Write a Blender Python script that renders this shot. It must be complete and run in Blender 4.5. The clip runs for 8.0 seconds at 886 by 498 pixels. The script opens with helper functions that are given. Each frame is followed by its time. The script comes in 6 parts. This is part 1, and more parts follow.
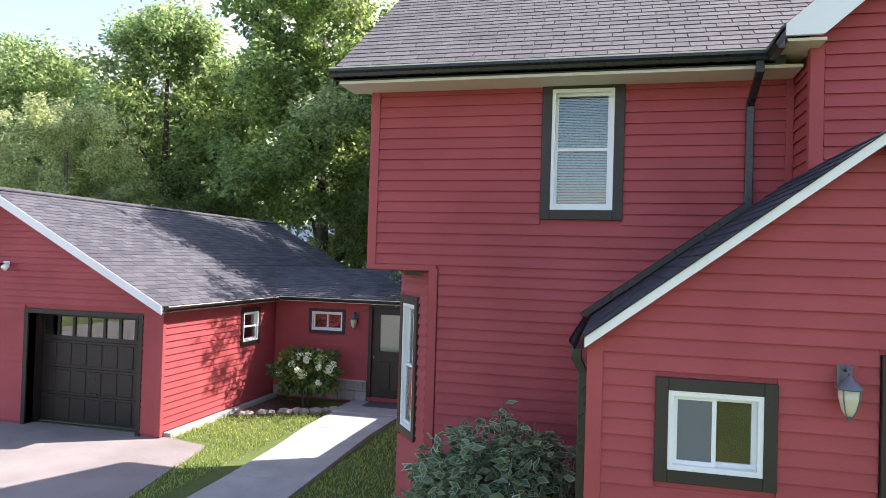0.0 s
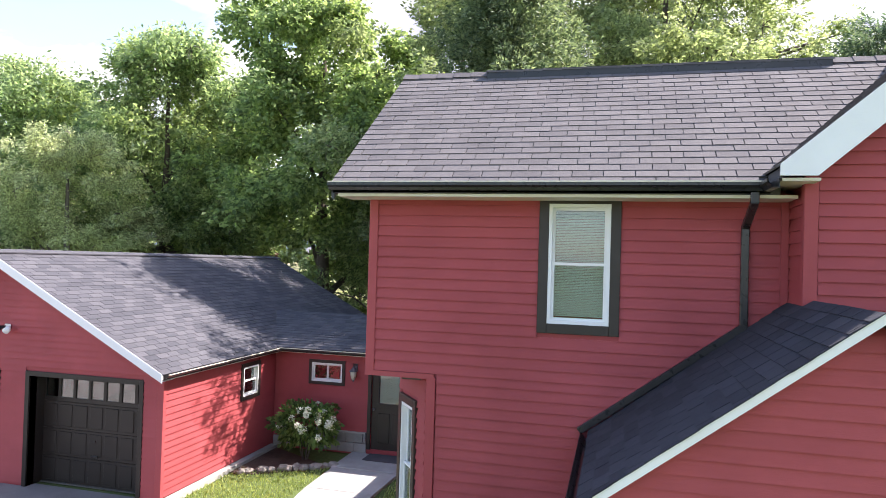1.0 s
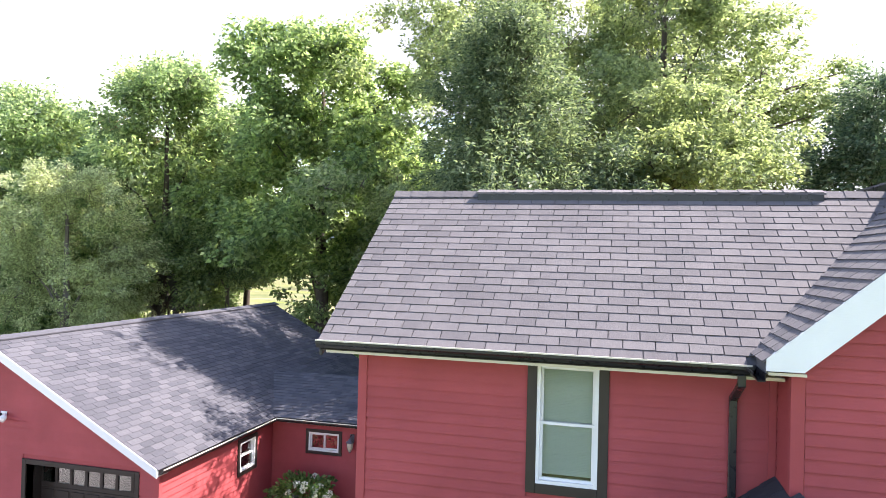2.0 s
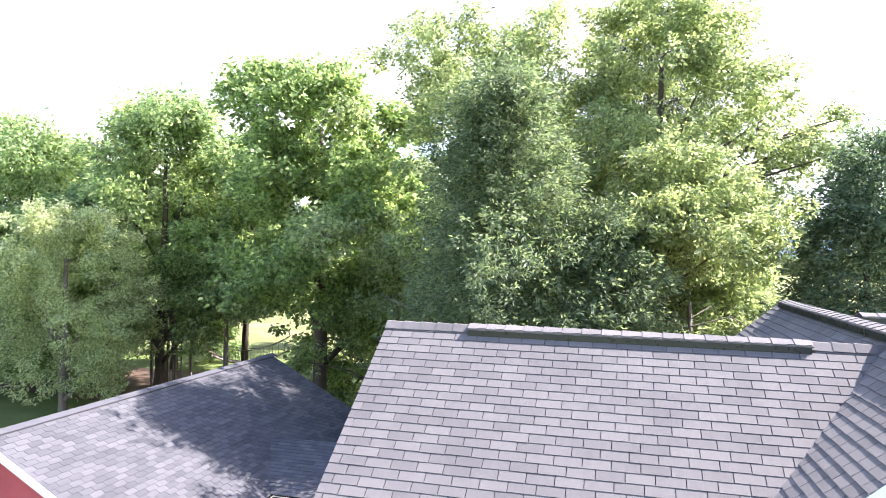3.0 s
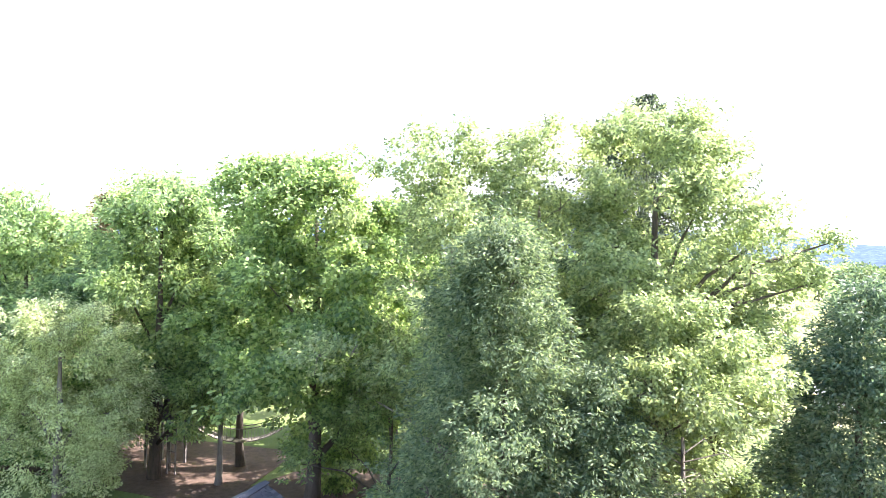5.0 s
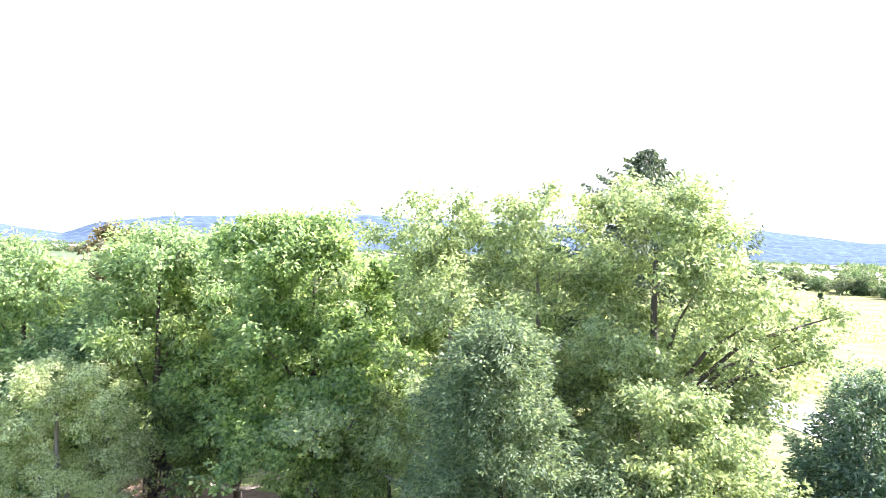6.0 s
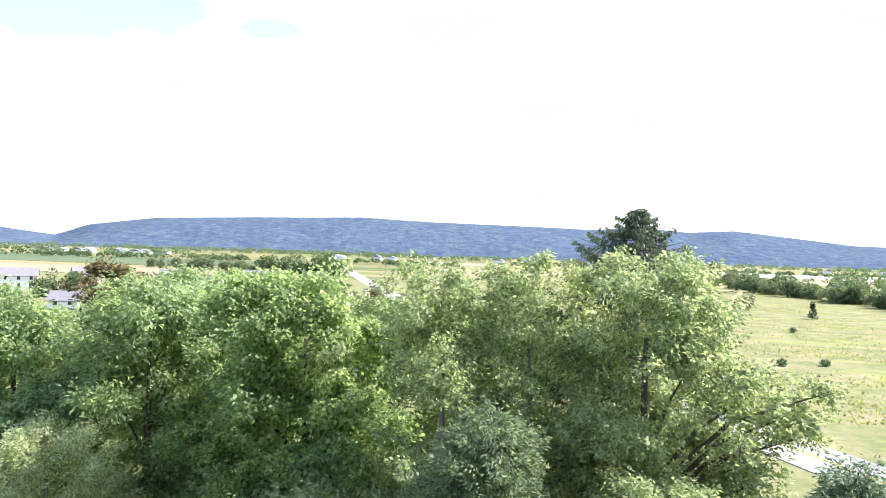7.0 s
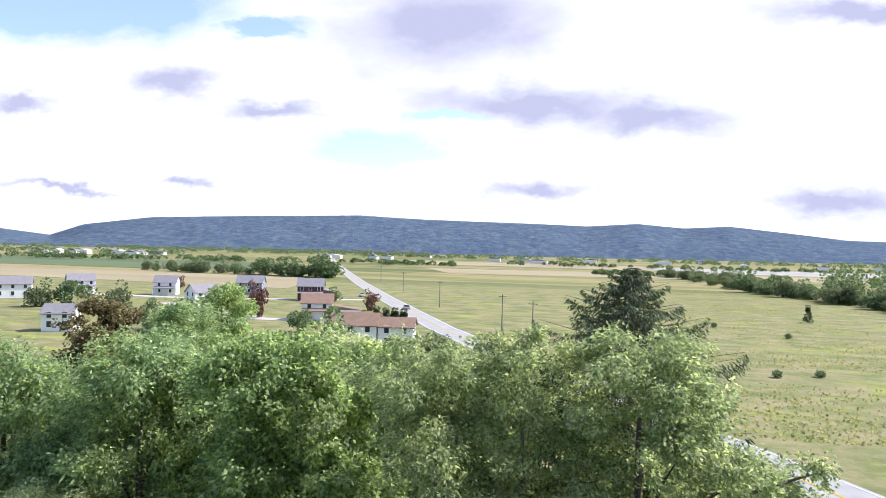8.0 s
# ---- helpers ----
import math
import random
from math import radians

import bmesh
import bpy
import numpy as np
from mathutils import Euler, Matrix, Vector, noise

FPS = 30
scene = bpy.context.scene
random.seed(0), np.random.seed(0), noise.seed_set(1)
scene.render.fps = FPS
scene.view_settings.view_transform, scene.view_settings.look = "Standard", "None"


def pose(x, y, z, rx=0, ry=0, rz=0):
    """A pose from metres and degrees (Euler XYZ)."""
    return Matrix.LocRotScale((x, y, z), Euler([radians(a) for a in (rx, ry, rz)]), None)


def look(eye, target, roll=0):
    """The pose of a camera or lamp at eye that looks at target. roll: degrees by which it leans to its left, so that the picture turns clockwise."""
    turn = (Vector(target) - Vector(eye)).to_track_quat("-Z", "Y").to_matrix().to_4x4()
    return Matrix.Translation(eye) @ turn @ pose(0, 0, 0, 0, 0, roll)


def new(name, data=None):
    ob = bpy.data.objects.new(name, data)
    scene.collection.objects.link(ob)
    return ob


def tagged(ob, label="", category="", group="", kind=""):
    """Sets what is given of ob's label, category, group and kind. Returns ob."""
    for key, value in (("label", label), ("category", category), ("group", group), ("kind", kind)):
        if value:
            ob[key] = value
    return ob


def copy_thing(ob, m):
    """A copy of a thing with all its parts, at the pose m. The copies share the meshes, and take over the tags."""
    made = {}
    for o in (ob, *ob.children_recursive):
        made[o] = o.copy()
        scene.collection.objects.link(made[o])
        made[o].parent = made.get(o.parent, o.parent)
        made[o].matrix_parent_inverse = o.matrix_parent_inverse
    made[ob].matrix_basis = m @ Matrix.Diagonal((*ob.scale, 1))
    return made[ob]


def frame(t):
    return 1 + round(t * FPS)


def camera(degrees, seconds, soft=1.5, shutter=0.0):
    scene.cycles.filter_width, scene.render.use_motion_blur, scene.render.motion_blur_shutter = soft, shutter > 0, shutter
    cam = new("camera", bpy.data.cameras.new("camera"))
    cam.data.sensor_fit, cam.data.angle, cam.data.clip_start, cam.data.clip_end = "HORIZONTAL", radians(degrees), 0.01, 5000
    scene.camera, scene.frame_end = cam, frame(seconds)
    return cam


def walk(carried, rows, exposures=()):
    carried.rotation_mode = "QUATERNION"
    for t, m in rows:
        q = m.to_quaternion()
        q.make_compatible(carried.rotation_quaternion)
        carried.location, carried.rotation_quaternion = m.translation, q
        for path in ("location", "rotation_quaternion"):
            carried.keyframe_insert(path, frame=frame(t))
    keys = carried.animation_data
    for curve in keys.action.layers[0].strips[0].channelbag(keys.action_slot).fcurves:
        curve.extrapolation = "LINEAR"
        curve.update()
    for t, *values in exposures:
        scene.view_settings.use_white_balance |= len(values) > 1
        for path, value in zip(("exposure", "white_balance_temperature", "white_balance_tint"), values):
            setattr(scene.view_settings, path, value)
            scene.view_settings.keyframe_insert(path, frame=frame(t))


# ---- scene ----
cam = camera(66.0, 8.0, soft=0.85)
PATH = [
    (0, (0.182, 0.131, 3.215), (-0.311, 2.069, 3.25), 1.7),
    (0.5, (0.173, 0.079, 3.777), (-0.323, 2.016, 3.811), 1.6),
    (1, (0.2, 0.065, 4.375), (-0.296, 2.002, 4.411), 1.7),
    (1.5, (0.253, 0.096, 5.149), (-0.247, 2.032, 5.181), 1.6),
    (2.8, (0.388, 0.053, 7.591), (-0.117, 1.988, 7.599), 1.3),
    (3, (0.41, 0.056, 7.944), (-0.096, 1.991, 7.953), 1.3),
    (3.5, (0.464, 0.061, 8.924), (-0.042, 1.996, 8.927), 1.2),
    (4, (0.482, 0.049, 9.949), (-0.023, 1.984, 9.955), 1.3),
    (4.5, (0.425, -0.037, 11.051), (-0.073, 1.9, 11.063), 1.6),
    (6, (0.437, 0.206, 15.103), (-0.066, 2.142, 15.105), 1.6),
    (6.5, (0.45, 0.239, 16.458), (-0.054, 2.175, 16.463), 1.7),
    (7, (0.475, 0.201, 17.832), (-0.012, 2.141, 17.84), 1.7),
    (7.5, (0.517, 0.235, 19.255), (0.034, 2.176, 19.262), 1.6),
    (8, (0.537, 0.457, 20.837), (0.061, 2.399, 20.836), 1.3),
]
EXPOSURES = [(0, 1.46, 6500, 16), (1.5, 1.68, 6500, 17), (3.0, 2.2, 6350, 15), (4.5, 2.55, 6250, 14), (6.0, 2.45, 6250, 14), (7.0, 1.55, 6200, 13), (8.0, 0.86, 6150, 13)]
walk(cam, [(t, look(eye, target, roll)) for t, eye, target, roll in PATH], EXPOSURES)

# ---- light: sun beyond the house to the right, bright broken cloud ----
SUN_AZ, SUN_EL = radians(30), radians(46)
sun_way = Vector((math.cos(SUN_EL) * math.cos(SUN_AZ), math.cos(SUN_EL) * math.sin(SUN_AZ), math.sin(SUN_EL)))
sun_data = bpy.data.lights.new("sun", "SUN")
sun_data.energy, sun_data.angle, sun_data.color = 5.0, radians(0.5), (1.0, 0.95, 0.88)
sun = new("sun", sun_data)
sun.matrix_world = look(sun_way * 50, (0, 0, 0))


class Nodes:
    """A small wrapper that adds and wires nodes."""

    def __init__(self, tree):
        self.tree = tree
        tree.nodes.clear()

    def add(self, kind, links=None, blend="", operation=""):
        n = self.tree.nodes.new(kind)
        if blend:
            n.data_type, n.blend_type = "RGBA", blend
        if operation:
            n.operation = operation
        for key, value in (links or {}).items():
            if isinstance(value, bpy.types.NodeSocket):
                self.tree.links.new(value, n.inputs[key])
            else:
                n.inputs[key].default_value = value
        return n

    def noise(self, vector, scale, detail=4, rough=0.6):
        return self.add("ShaderNodeTexNoise", {"Vector": vector, "Scale": scale, "Detail": detail, "Roughness": rough}).outputs["Fac"]

    def ramp(self, value, *stops):
        n = self.add("ShaderNodeValToRGB", {"Fac": value})
        el = n.color_ramp.elements
        while len(el) < len(stops):
            el.new(0.5)
        for e, (p, c) in zip(el, stops):
            e.position, e.color = p, (*c, 1) if isinstance(c, tuple) else (c, c, c, 1)
        return n.outputs["Color"]

    def mix(self, fac, a, b, how="MIX"):
        n = self.add("ShaderNodeMix", blend=how)
        for i, v in ((0, fac), (6, a), (7, b)):
            if isinstance(v, bpy.types.NodeSocket):
                self.tree.links.new(v, n.inputs[i])
            else:
                n.inputs[i].default_value = v if i == 0 else (*v, 1)
        return n.outputs[2]

    def math(self, how, a, b=0.0):
        return self.add("ShaderNodeMath", {0: a, 1: b}, operation=how).outputs[0]

    def stretch(self, vector, scale):
        return self.add("ShaderNodeMapping", {"Vector": vector, "Scale": scale}).outputs[0]


# grey cloud bottoms low over the valley: across, up (tangents about the valley's axis), half width, half height
GREY_CLOUDS = [(0.0, 0.33, 0.16, 0.07), (0.13, 0.215, 0.17, 0.028), (0.30, 0.200, 0.13, 0.028), (0.135, 0.092, 0.07, 0.012), (0.57, 0.085, 0.09, 0.024),
               (-0.40, 0.235, 0.07, 0.022), (-0.26, 0.20, 0.08, 0.014), (-0.385, 0.088, 0.03, 0.008), (0.62, 0.36, 0.16, 0.02), (-0.56, 0.075, 0.08, 0.006), (-0.62, 0.20, 0.06, 0.014)]
BLUE_GAPS = [(-0.56, 0.345, 0.30, 0.065), (-0.27, 0.315, 0.085, 0.022), (-0.10, 0.145, 0.13, 0.035), (0.0, 0.19, 0.06, 0.010)]


def make_world():
    w = bpy.data.worlds.new("sky")
    scene.world = w
    w.use_nodes = True
    n = Nodes(w.node_tree)
    sky = n.add("ShaderNodeTexSky")
    sky.sky_type, sky.sun_disc, sky.sun_elevation, sky.sun_rotation = "NISHITA", False, SUN_EL, radians(90) - SUN_AZ
    way = n.add("ShaderNodeTexCoord").outputs["Generated"]
    z = n.math("ADD", n.math("MAXIMUM", n.add("ShaderNodeSeparateXYZ", {0: way}).outputs[2], 0.0), 0.16)
    sheet = n.add("ShaderNodeVectorMath", {0: way, 1: n.add("ShaderNodeCombineXYZ", {0: z, 1: z, 2: 1.0}).outputs[0]}, operation="DIVIDE").outputs[0]
    # the sky over the valley, seen about its axis
    along = n.math("MAXIMUM", n.add("ShaderNodeVectorMath", {0: way, 1: (-0.238, 0.971, 0.0)}, operation="DOT_PRODUCT").outputs["Value"], 0.05)
    across = n.math("DIVIDE", n.add("ShaderNodeVectorMath", {0: way, 1: (0.971, 0.238, 0.0)}, operation="DOT_PRODUCT").outputs["Value"], along)
    up = n.math("DIVIDE", n.add("ShaderNodeSeparateXYZ", {0: way}).outputs[2], along)
    flat = n.add("ShaderNodeCombineXYZ", {0: across, 1: up, 2: 0.0}).outputs[0]
    ragged = n.add("ShaderNodeTexNoise", {"Vector": n.stretch(flat, (1.0, 1.9, 1.0)), "Scale": 11.0, "Detail": 7, "Roughness": 0.6}).outputs["Color"]
    push = n.add("ShaderNodeVectorMath", {0: ragged, 1: (0.5, 0.5, 0.5)}, operation="SUBTRACT").outputs[0]
    flat = n.add("ShaderNodeVectorMath", {0: flat, 1: n.stretch(push, (0.16, 0.075, 0.0))}, operation="ADD").outputs[0]

    def cloud_mask(rows, edge, grow):
        total = None
        for x0, y0, a, b in rows:
            q = n.stretch(n.add("ShaderNodeVectorMath", {0: flat, 1: (x0, y0, 0.0)}, operation="SUBTRACT").outputs[0], (1 / (a * grow), 1 / (b * grow), 0.0))
            d = n.ramp(n.add("ShaderNodeVectorMath", {0: q}, operation="LENGTH").outputs["Value"], (edge, 1.0), (1.0, 0.0))
            total = d if total is None else n.math("MAXIMUM", total, d)
        return total

    cover = n.ramp(n.noise(n.stretch(sheet, (0.9, 0.9, 2.0)), 0.95, 8, 0.52), (0.54, 0.0), (0.66, 1.0))
    gap = n.math("MULTIPLY", cloud_mask(BLUE_GAPS, 0.55, 1.1), 0.9)
    cover = n.math("SUBTRACT", n.math("MAXIMUM", cover, n.ramp(along, (0.55, 0.0), (0.78, 1.0))), gap)
    soft = cloud_mask(GREY_CLOUDS, 0.25, 1.5)
    billow = n.ramp(n.noise(n.stretch(sheet, (0.9, 1.1, 1.5)), 2.2, 6, 0.55), (0.40, (5.0, 5.05, 5.2)), (0.75, (3.9, 3.95, 4.3)))
    thick = n.mix(soft, billow, (2.45, 2.5, 3.3))
    both = n.mix(cover, sky.outputs[0], thick)
    bg = n.add("ShaderNodeBackground", {"Color": both, "Strength": 0.14})
    n.tree.links.new(bg.outputs[0], n.add("ShaderNodeOutputWorld").inputs[0])


make_world()


# ---- materials ----
def material(name):
    m = bpy.data.materials.new(name)
    m.use_nodes = True
    return m, Nodes(m.node_tree)


def finish(m, n, colour, rough=0.7, bump=None, bump_height=0.01, metal=0.0, spec=0.4):
    links = {"Base Color": colour if isinstance(colour, bpy.types.NodeSocket) else (*colour, 1), "Roughness": rough, "Metallic": metal, "Specular IOR Level": spec}
    if bump is not None:
        links["Normal"] = n.add("ShaderNodeBump", {"Height": bump, "Distance": bump_height, "Strength": 0.8}).outputs[0]
    b = n.add("ShaderNodeBsdfPrincipled", links)
    n.tree.links.new(b.outputs[0], n.add("ShaderNodeOutputMaterial").inputs[0])
    return m


def place(n):
    return n.add("ShaderNodeNewGeometry").outputs["Position"]


def painted(name, colour, rough=0.5, wear=0.18, grain=(3, 3, 40), spec=0.35):
    """Paint on boards or metal: faint blotches, weathering and a fine grain."""
    m, n = material(name)
    p = place(n)
    blotch, fine = n.noise(p, 0.9, 5), n.noise(n.stretch(p, grain), 6, 4)
    rnd = n.add("ShaderNodeObjectInfo").outputs["Random"]
    dark = tuple(c * (1 - wear) for c in colour)
    pale = tuple(min(1, c * (1 + wear) + 0.006) for c in colour)
    c = n.mix(n.ramp(blotch, (0.3, 0.0), (0.7, 1.0)), dark, pale)
    c = n.mix(n.math("MULTIPLY", rnd, 0.22), c, tuple(v * 0.78 for v in colour))
    c = n.mix(n.math("MULTIPLY", n.ramp(fine, (0.55, 0.0), (0.8, 1.0)), 0.25), c, dark)
    return finish(m, n, c, n.ramp(fine, (0.2, rough - 0.1), (0.8, rough + 0.12)), fine, 0.0015, 0.0, spec)


def shingle_paint(name, a, b, c, single):
    """Asphalt shingle: each tab has its own tone, with mineral grain and streaks."""
    m, n = material(name)
    p = place(n)
    rnd = n.add("ShaderNodeObjectInfo").outputs["Random"] if single else n.add("ShaderNodeNewGeometry").outputs["Random Per Island"]
    tone = n.ramp(rnd, (0.0, a), (0.5, b), (1.0, c))
    grit, streak = n.noise(p, 160, 2, 0.7), n.noise(n.stretch(p, (2.5, 0.5, 0.5)), 1.2, 5)
    tone = n.mix(n.math("MULTIPLY", n.ramp(grit, (0.35, 1.0), (0.65, 0.0)), 0.45), tone, tuple(v * 0.45 for v in a))
    tone = n.mix(n.math("MULTIPLY", n.ramp(streak, (0.4, 0.0), (0.75, 1.0)), 0.35), tone, c)
    return finish(m, n, tone, 0.9, grit, 0.003, 0.0, 0.25)


def leaf_paint(name, dark, mid, light, through_light=0.46, rough=0.42, turning=0.28):
    """Leaves: each has its own tone, whole branches drift in hue, light comes through the blade."""
    m, n = material(name)
    rnd = n.add("ShaderNodeNewGeometry").outputs["Random Per Island"]
    p = place(n)
    v = n.math("ADD", n.math("MULTIPLY", rnd, 0.62), n.math("MULTIPLY", n.noise(p, 0.55, 3), 0.56))
    c = n.ramp(v, (0.30, dark), (0.56, mid), (0.82, light))
    warm = n.ramp(n.noise(p, 0.23, 2), (0.50, 0.0), (0.66, turning))
    c = n.mix(warm, c, n.mix(1.0, c, (1.25, 1.08, 0.62), "MULTIPLY"))
    d = n.add("ShaderNodeBsdfPrincipled", {"Base Color": c, "Roughness": rough + 0.1, "Specular IOR Level": 0.25})
    t = n.add("ShaderNodeBsdfTranslucent", {"Color": n.mix(1.0, c, (1.95, 1.95, 1.4), "MULTIPLY")})
    mixed = n.add("ShaderNodeMixShader", {0: through_light, 1: d.outputs[0], 2: t.outputs[0]})
    n.tree.links.new(mixed.outputs[0], n.add("ShaderNodeOutputMaterial").inputs[0])
    return m


def mottled(name, stops, scale=1.0, fine=30.0, rough=0.9, height=0.01, squash=(1, 1, 1)):
    m, n = material(name)
    p = n.stretch(place(n), squash)
    a, b = n.noise(p, scale, 6), n.noise(p, fine, 4, 0.7)
    v = n.math("ADD", n.math("MULTIPLY", a, 0.65), n.math("MULTIPLY", b, 0.35))
    return finish(m, n, n.ramp(v, *stops), rough, b, height)


def glass_paint():
    m, n = material("window_glass")
    fres = n.add("ShaderNodeFresnel", {"IOR": 1.6}).outputs[0]
    wavy = n.add("ShaderNodeBump", {"Height": n.noise(place(n), 2.0, 2), "Distance": 0.01, "Strength": 0.15}).outputs[0]
    g = n.add("ShaderNodeBsdfGlossy", {"Roughness": 0.02, "Normal": wavy})
    t = n.add("ShaderNodeBsdfTransparent", {"Color": (0.86, 0.9, 0.88, 1)})
    mixed = n.add("ShaderNodeMixShader", {0: n.math("ADD", n.math("MULTIPLY", fres, 0.7), 0.04), 1: t.outputs[0], 2: g.outputs[0]})
    n.tree.links.new(mixed.outputs[0], n.add("ShaderNodeOutputMaterial").inputs[0])
    return m


RED = painted("red_siding", (0.335, 0.060, 0.065), 0.55, 0.14, (3, 3, 40), 0.25)
RED_TRIM = painted("red_trim", (0.345, 0.064, 0.069), 0.55, 0.1, (3, 3, 40), 0.25)
BROWN = painted("dark_brown_trim", (0.030, 0.023, 0.019), 0.45, 0.2)
BLACK = painted("black_gutter_metal", (0.016, 0.015, 0.017), 0.3, 0.2, (2, 2, 2), 0.5)
WHITE = painted("white_paint", (0.78, 0.78, 0.77), 0.45, 0.05)
CREAM = painted("cream_soffit", (0.62, 0.57, 0.46), 0.55, 0.08)
DOOR_PAINT = painted("espresso_door_paint", (0.022, 0.016, 0.013), 0.4, 0.2)
BLIND = painted("white_blind_slat", (0.80, 0.82, 0.82), 0.6, 0.05)
SCREEN = painted("grey_insect_screen", (0.14, 0.15, 0.155), 0.8, 0.1)
DARK_ROOM = painted("dim_interior_plaster", (0.10, 0.09, 0.08), 0.9, 0.1)
CONCRETE = mottled("pale_concrete", [(0.3, (0.26, 0.25, 0.235)), (0.6, (0.39, 0.375, 0.355))], 1.4, 60, 0.9, 0.004)
BLOCK = mottled("grey_block", [(0.3, (0.18, 0.17, 0.17)), (0.65, (0.30, 0.29, 0.28))], 2.0, 50, 0.9, 0.006)
ASPHALT = mottled("worn_asphalt_drive", [(0.3, (0.17, 0.145, 0.14)), (0.6, (0.27, 0.235, 0.225))], 0.8, 90, 0.92, 0.006)
ROAD = mottled("grey_road", [(0.3, (0.20, 0.20, 0.205)), (0.65, (0.30, 0.295, 0.30))], 0.3, 20, 0.9, 0.004)
DIRT = mottled("brown_mulch", [(0.3, (0.05, 0.03, 0.022)), (0.6, (0.12, 0.075, 0.055)), (0.8, (0.2, 0.14, 0.1))], 3.0, 60, 0.95, 0.02)
STONE = mottled("field_stone", [(0.3, (0.16, 0.14, 0.12)), (0.7, (0.36, 0.32, 0.28))], 6, 40, 0.9, 0.01)
BARK = mottled("brown_bark", [(0.3, (0.035, 0.026, 0.02)), (0.7, (0.13, 0.10, 0.08))], 4, 30, 0.95, 0.03, (1, 1, 0.2))
PALE_BARK = mottled("grey_bark", [(0.3, (0.09, 0.075, 0.065)), (0.7, (0.26, 0.22, 0.19))], 4, 30, 0.95, 0.03, (1, 1, 0.2))
GREY_WOOD = mottled("weathered_board", [(0.3, (0.10, 0.085, 0.08)), (0.7, (0.24, 0.21, 0.2))], 5, 30, 0.9, 0.01, (1, 1, 0.15))
GLASS = glass_paint()
LAMP_METAL = painted("blue_grey_lamp_metal", (0.11, 0.11, 0.13), 0.4, 0.25, (2, 2, 2), 0.5)
LAMP_GLASS = painted("cream_lamp_glass", (0.55, 0.50, 0.38), 0.25, 0.1, (2, 2, 2), 0.5)
ROOF_MAIN = shingle_paint("weathered_taupe_shingle", (0.120, 0.109, 0.114), (0.143, 0.130, 0.134), (0.170, 0.154, 0.156), True)
ROOF_MAIN_JOINED = shingle_paint("weathered_taupe_shingles", (0.120, 0.109, 0.114), (0.143, 0.130, 0.134), (0.170, 0.154, 0.156), False)
ROOF_DARK = shingle_paint("charcoal_shingle", (0.030, 0.031, 0.041), (0.040, 0.041, 0.053), (0.056, 0.056, 0.07), True)
ROOF_GARAGE = shingle_paint("slate_grey_shingles", (0.063, 0.062, 0.075), (0.085, 0.083, 0.096), (0.120, 0.116, 0.130), False)
FELT = painted("roof_felt", (0.085, 0.08, 0.085), 0.9, 0.1)


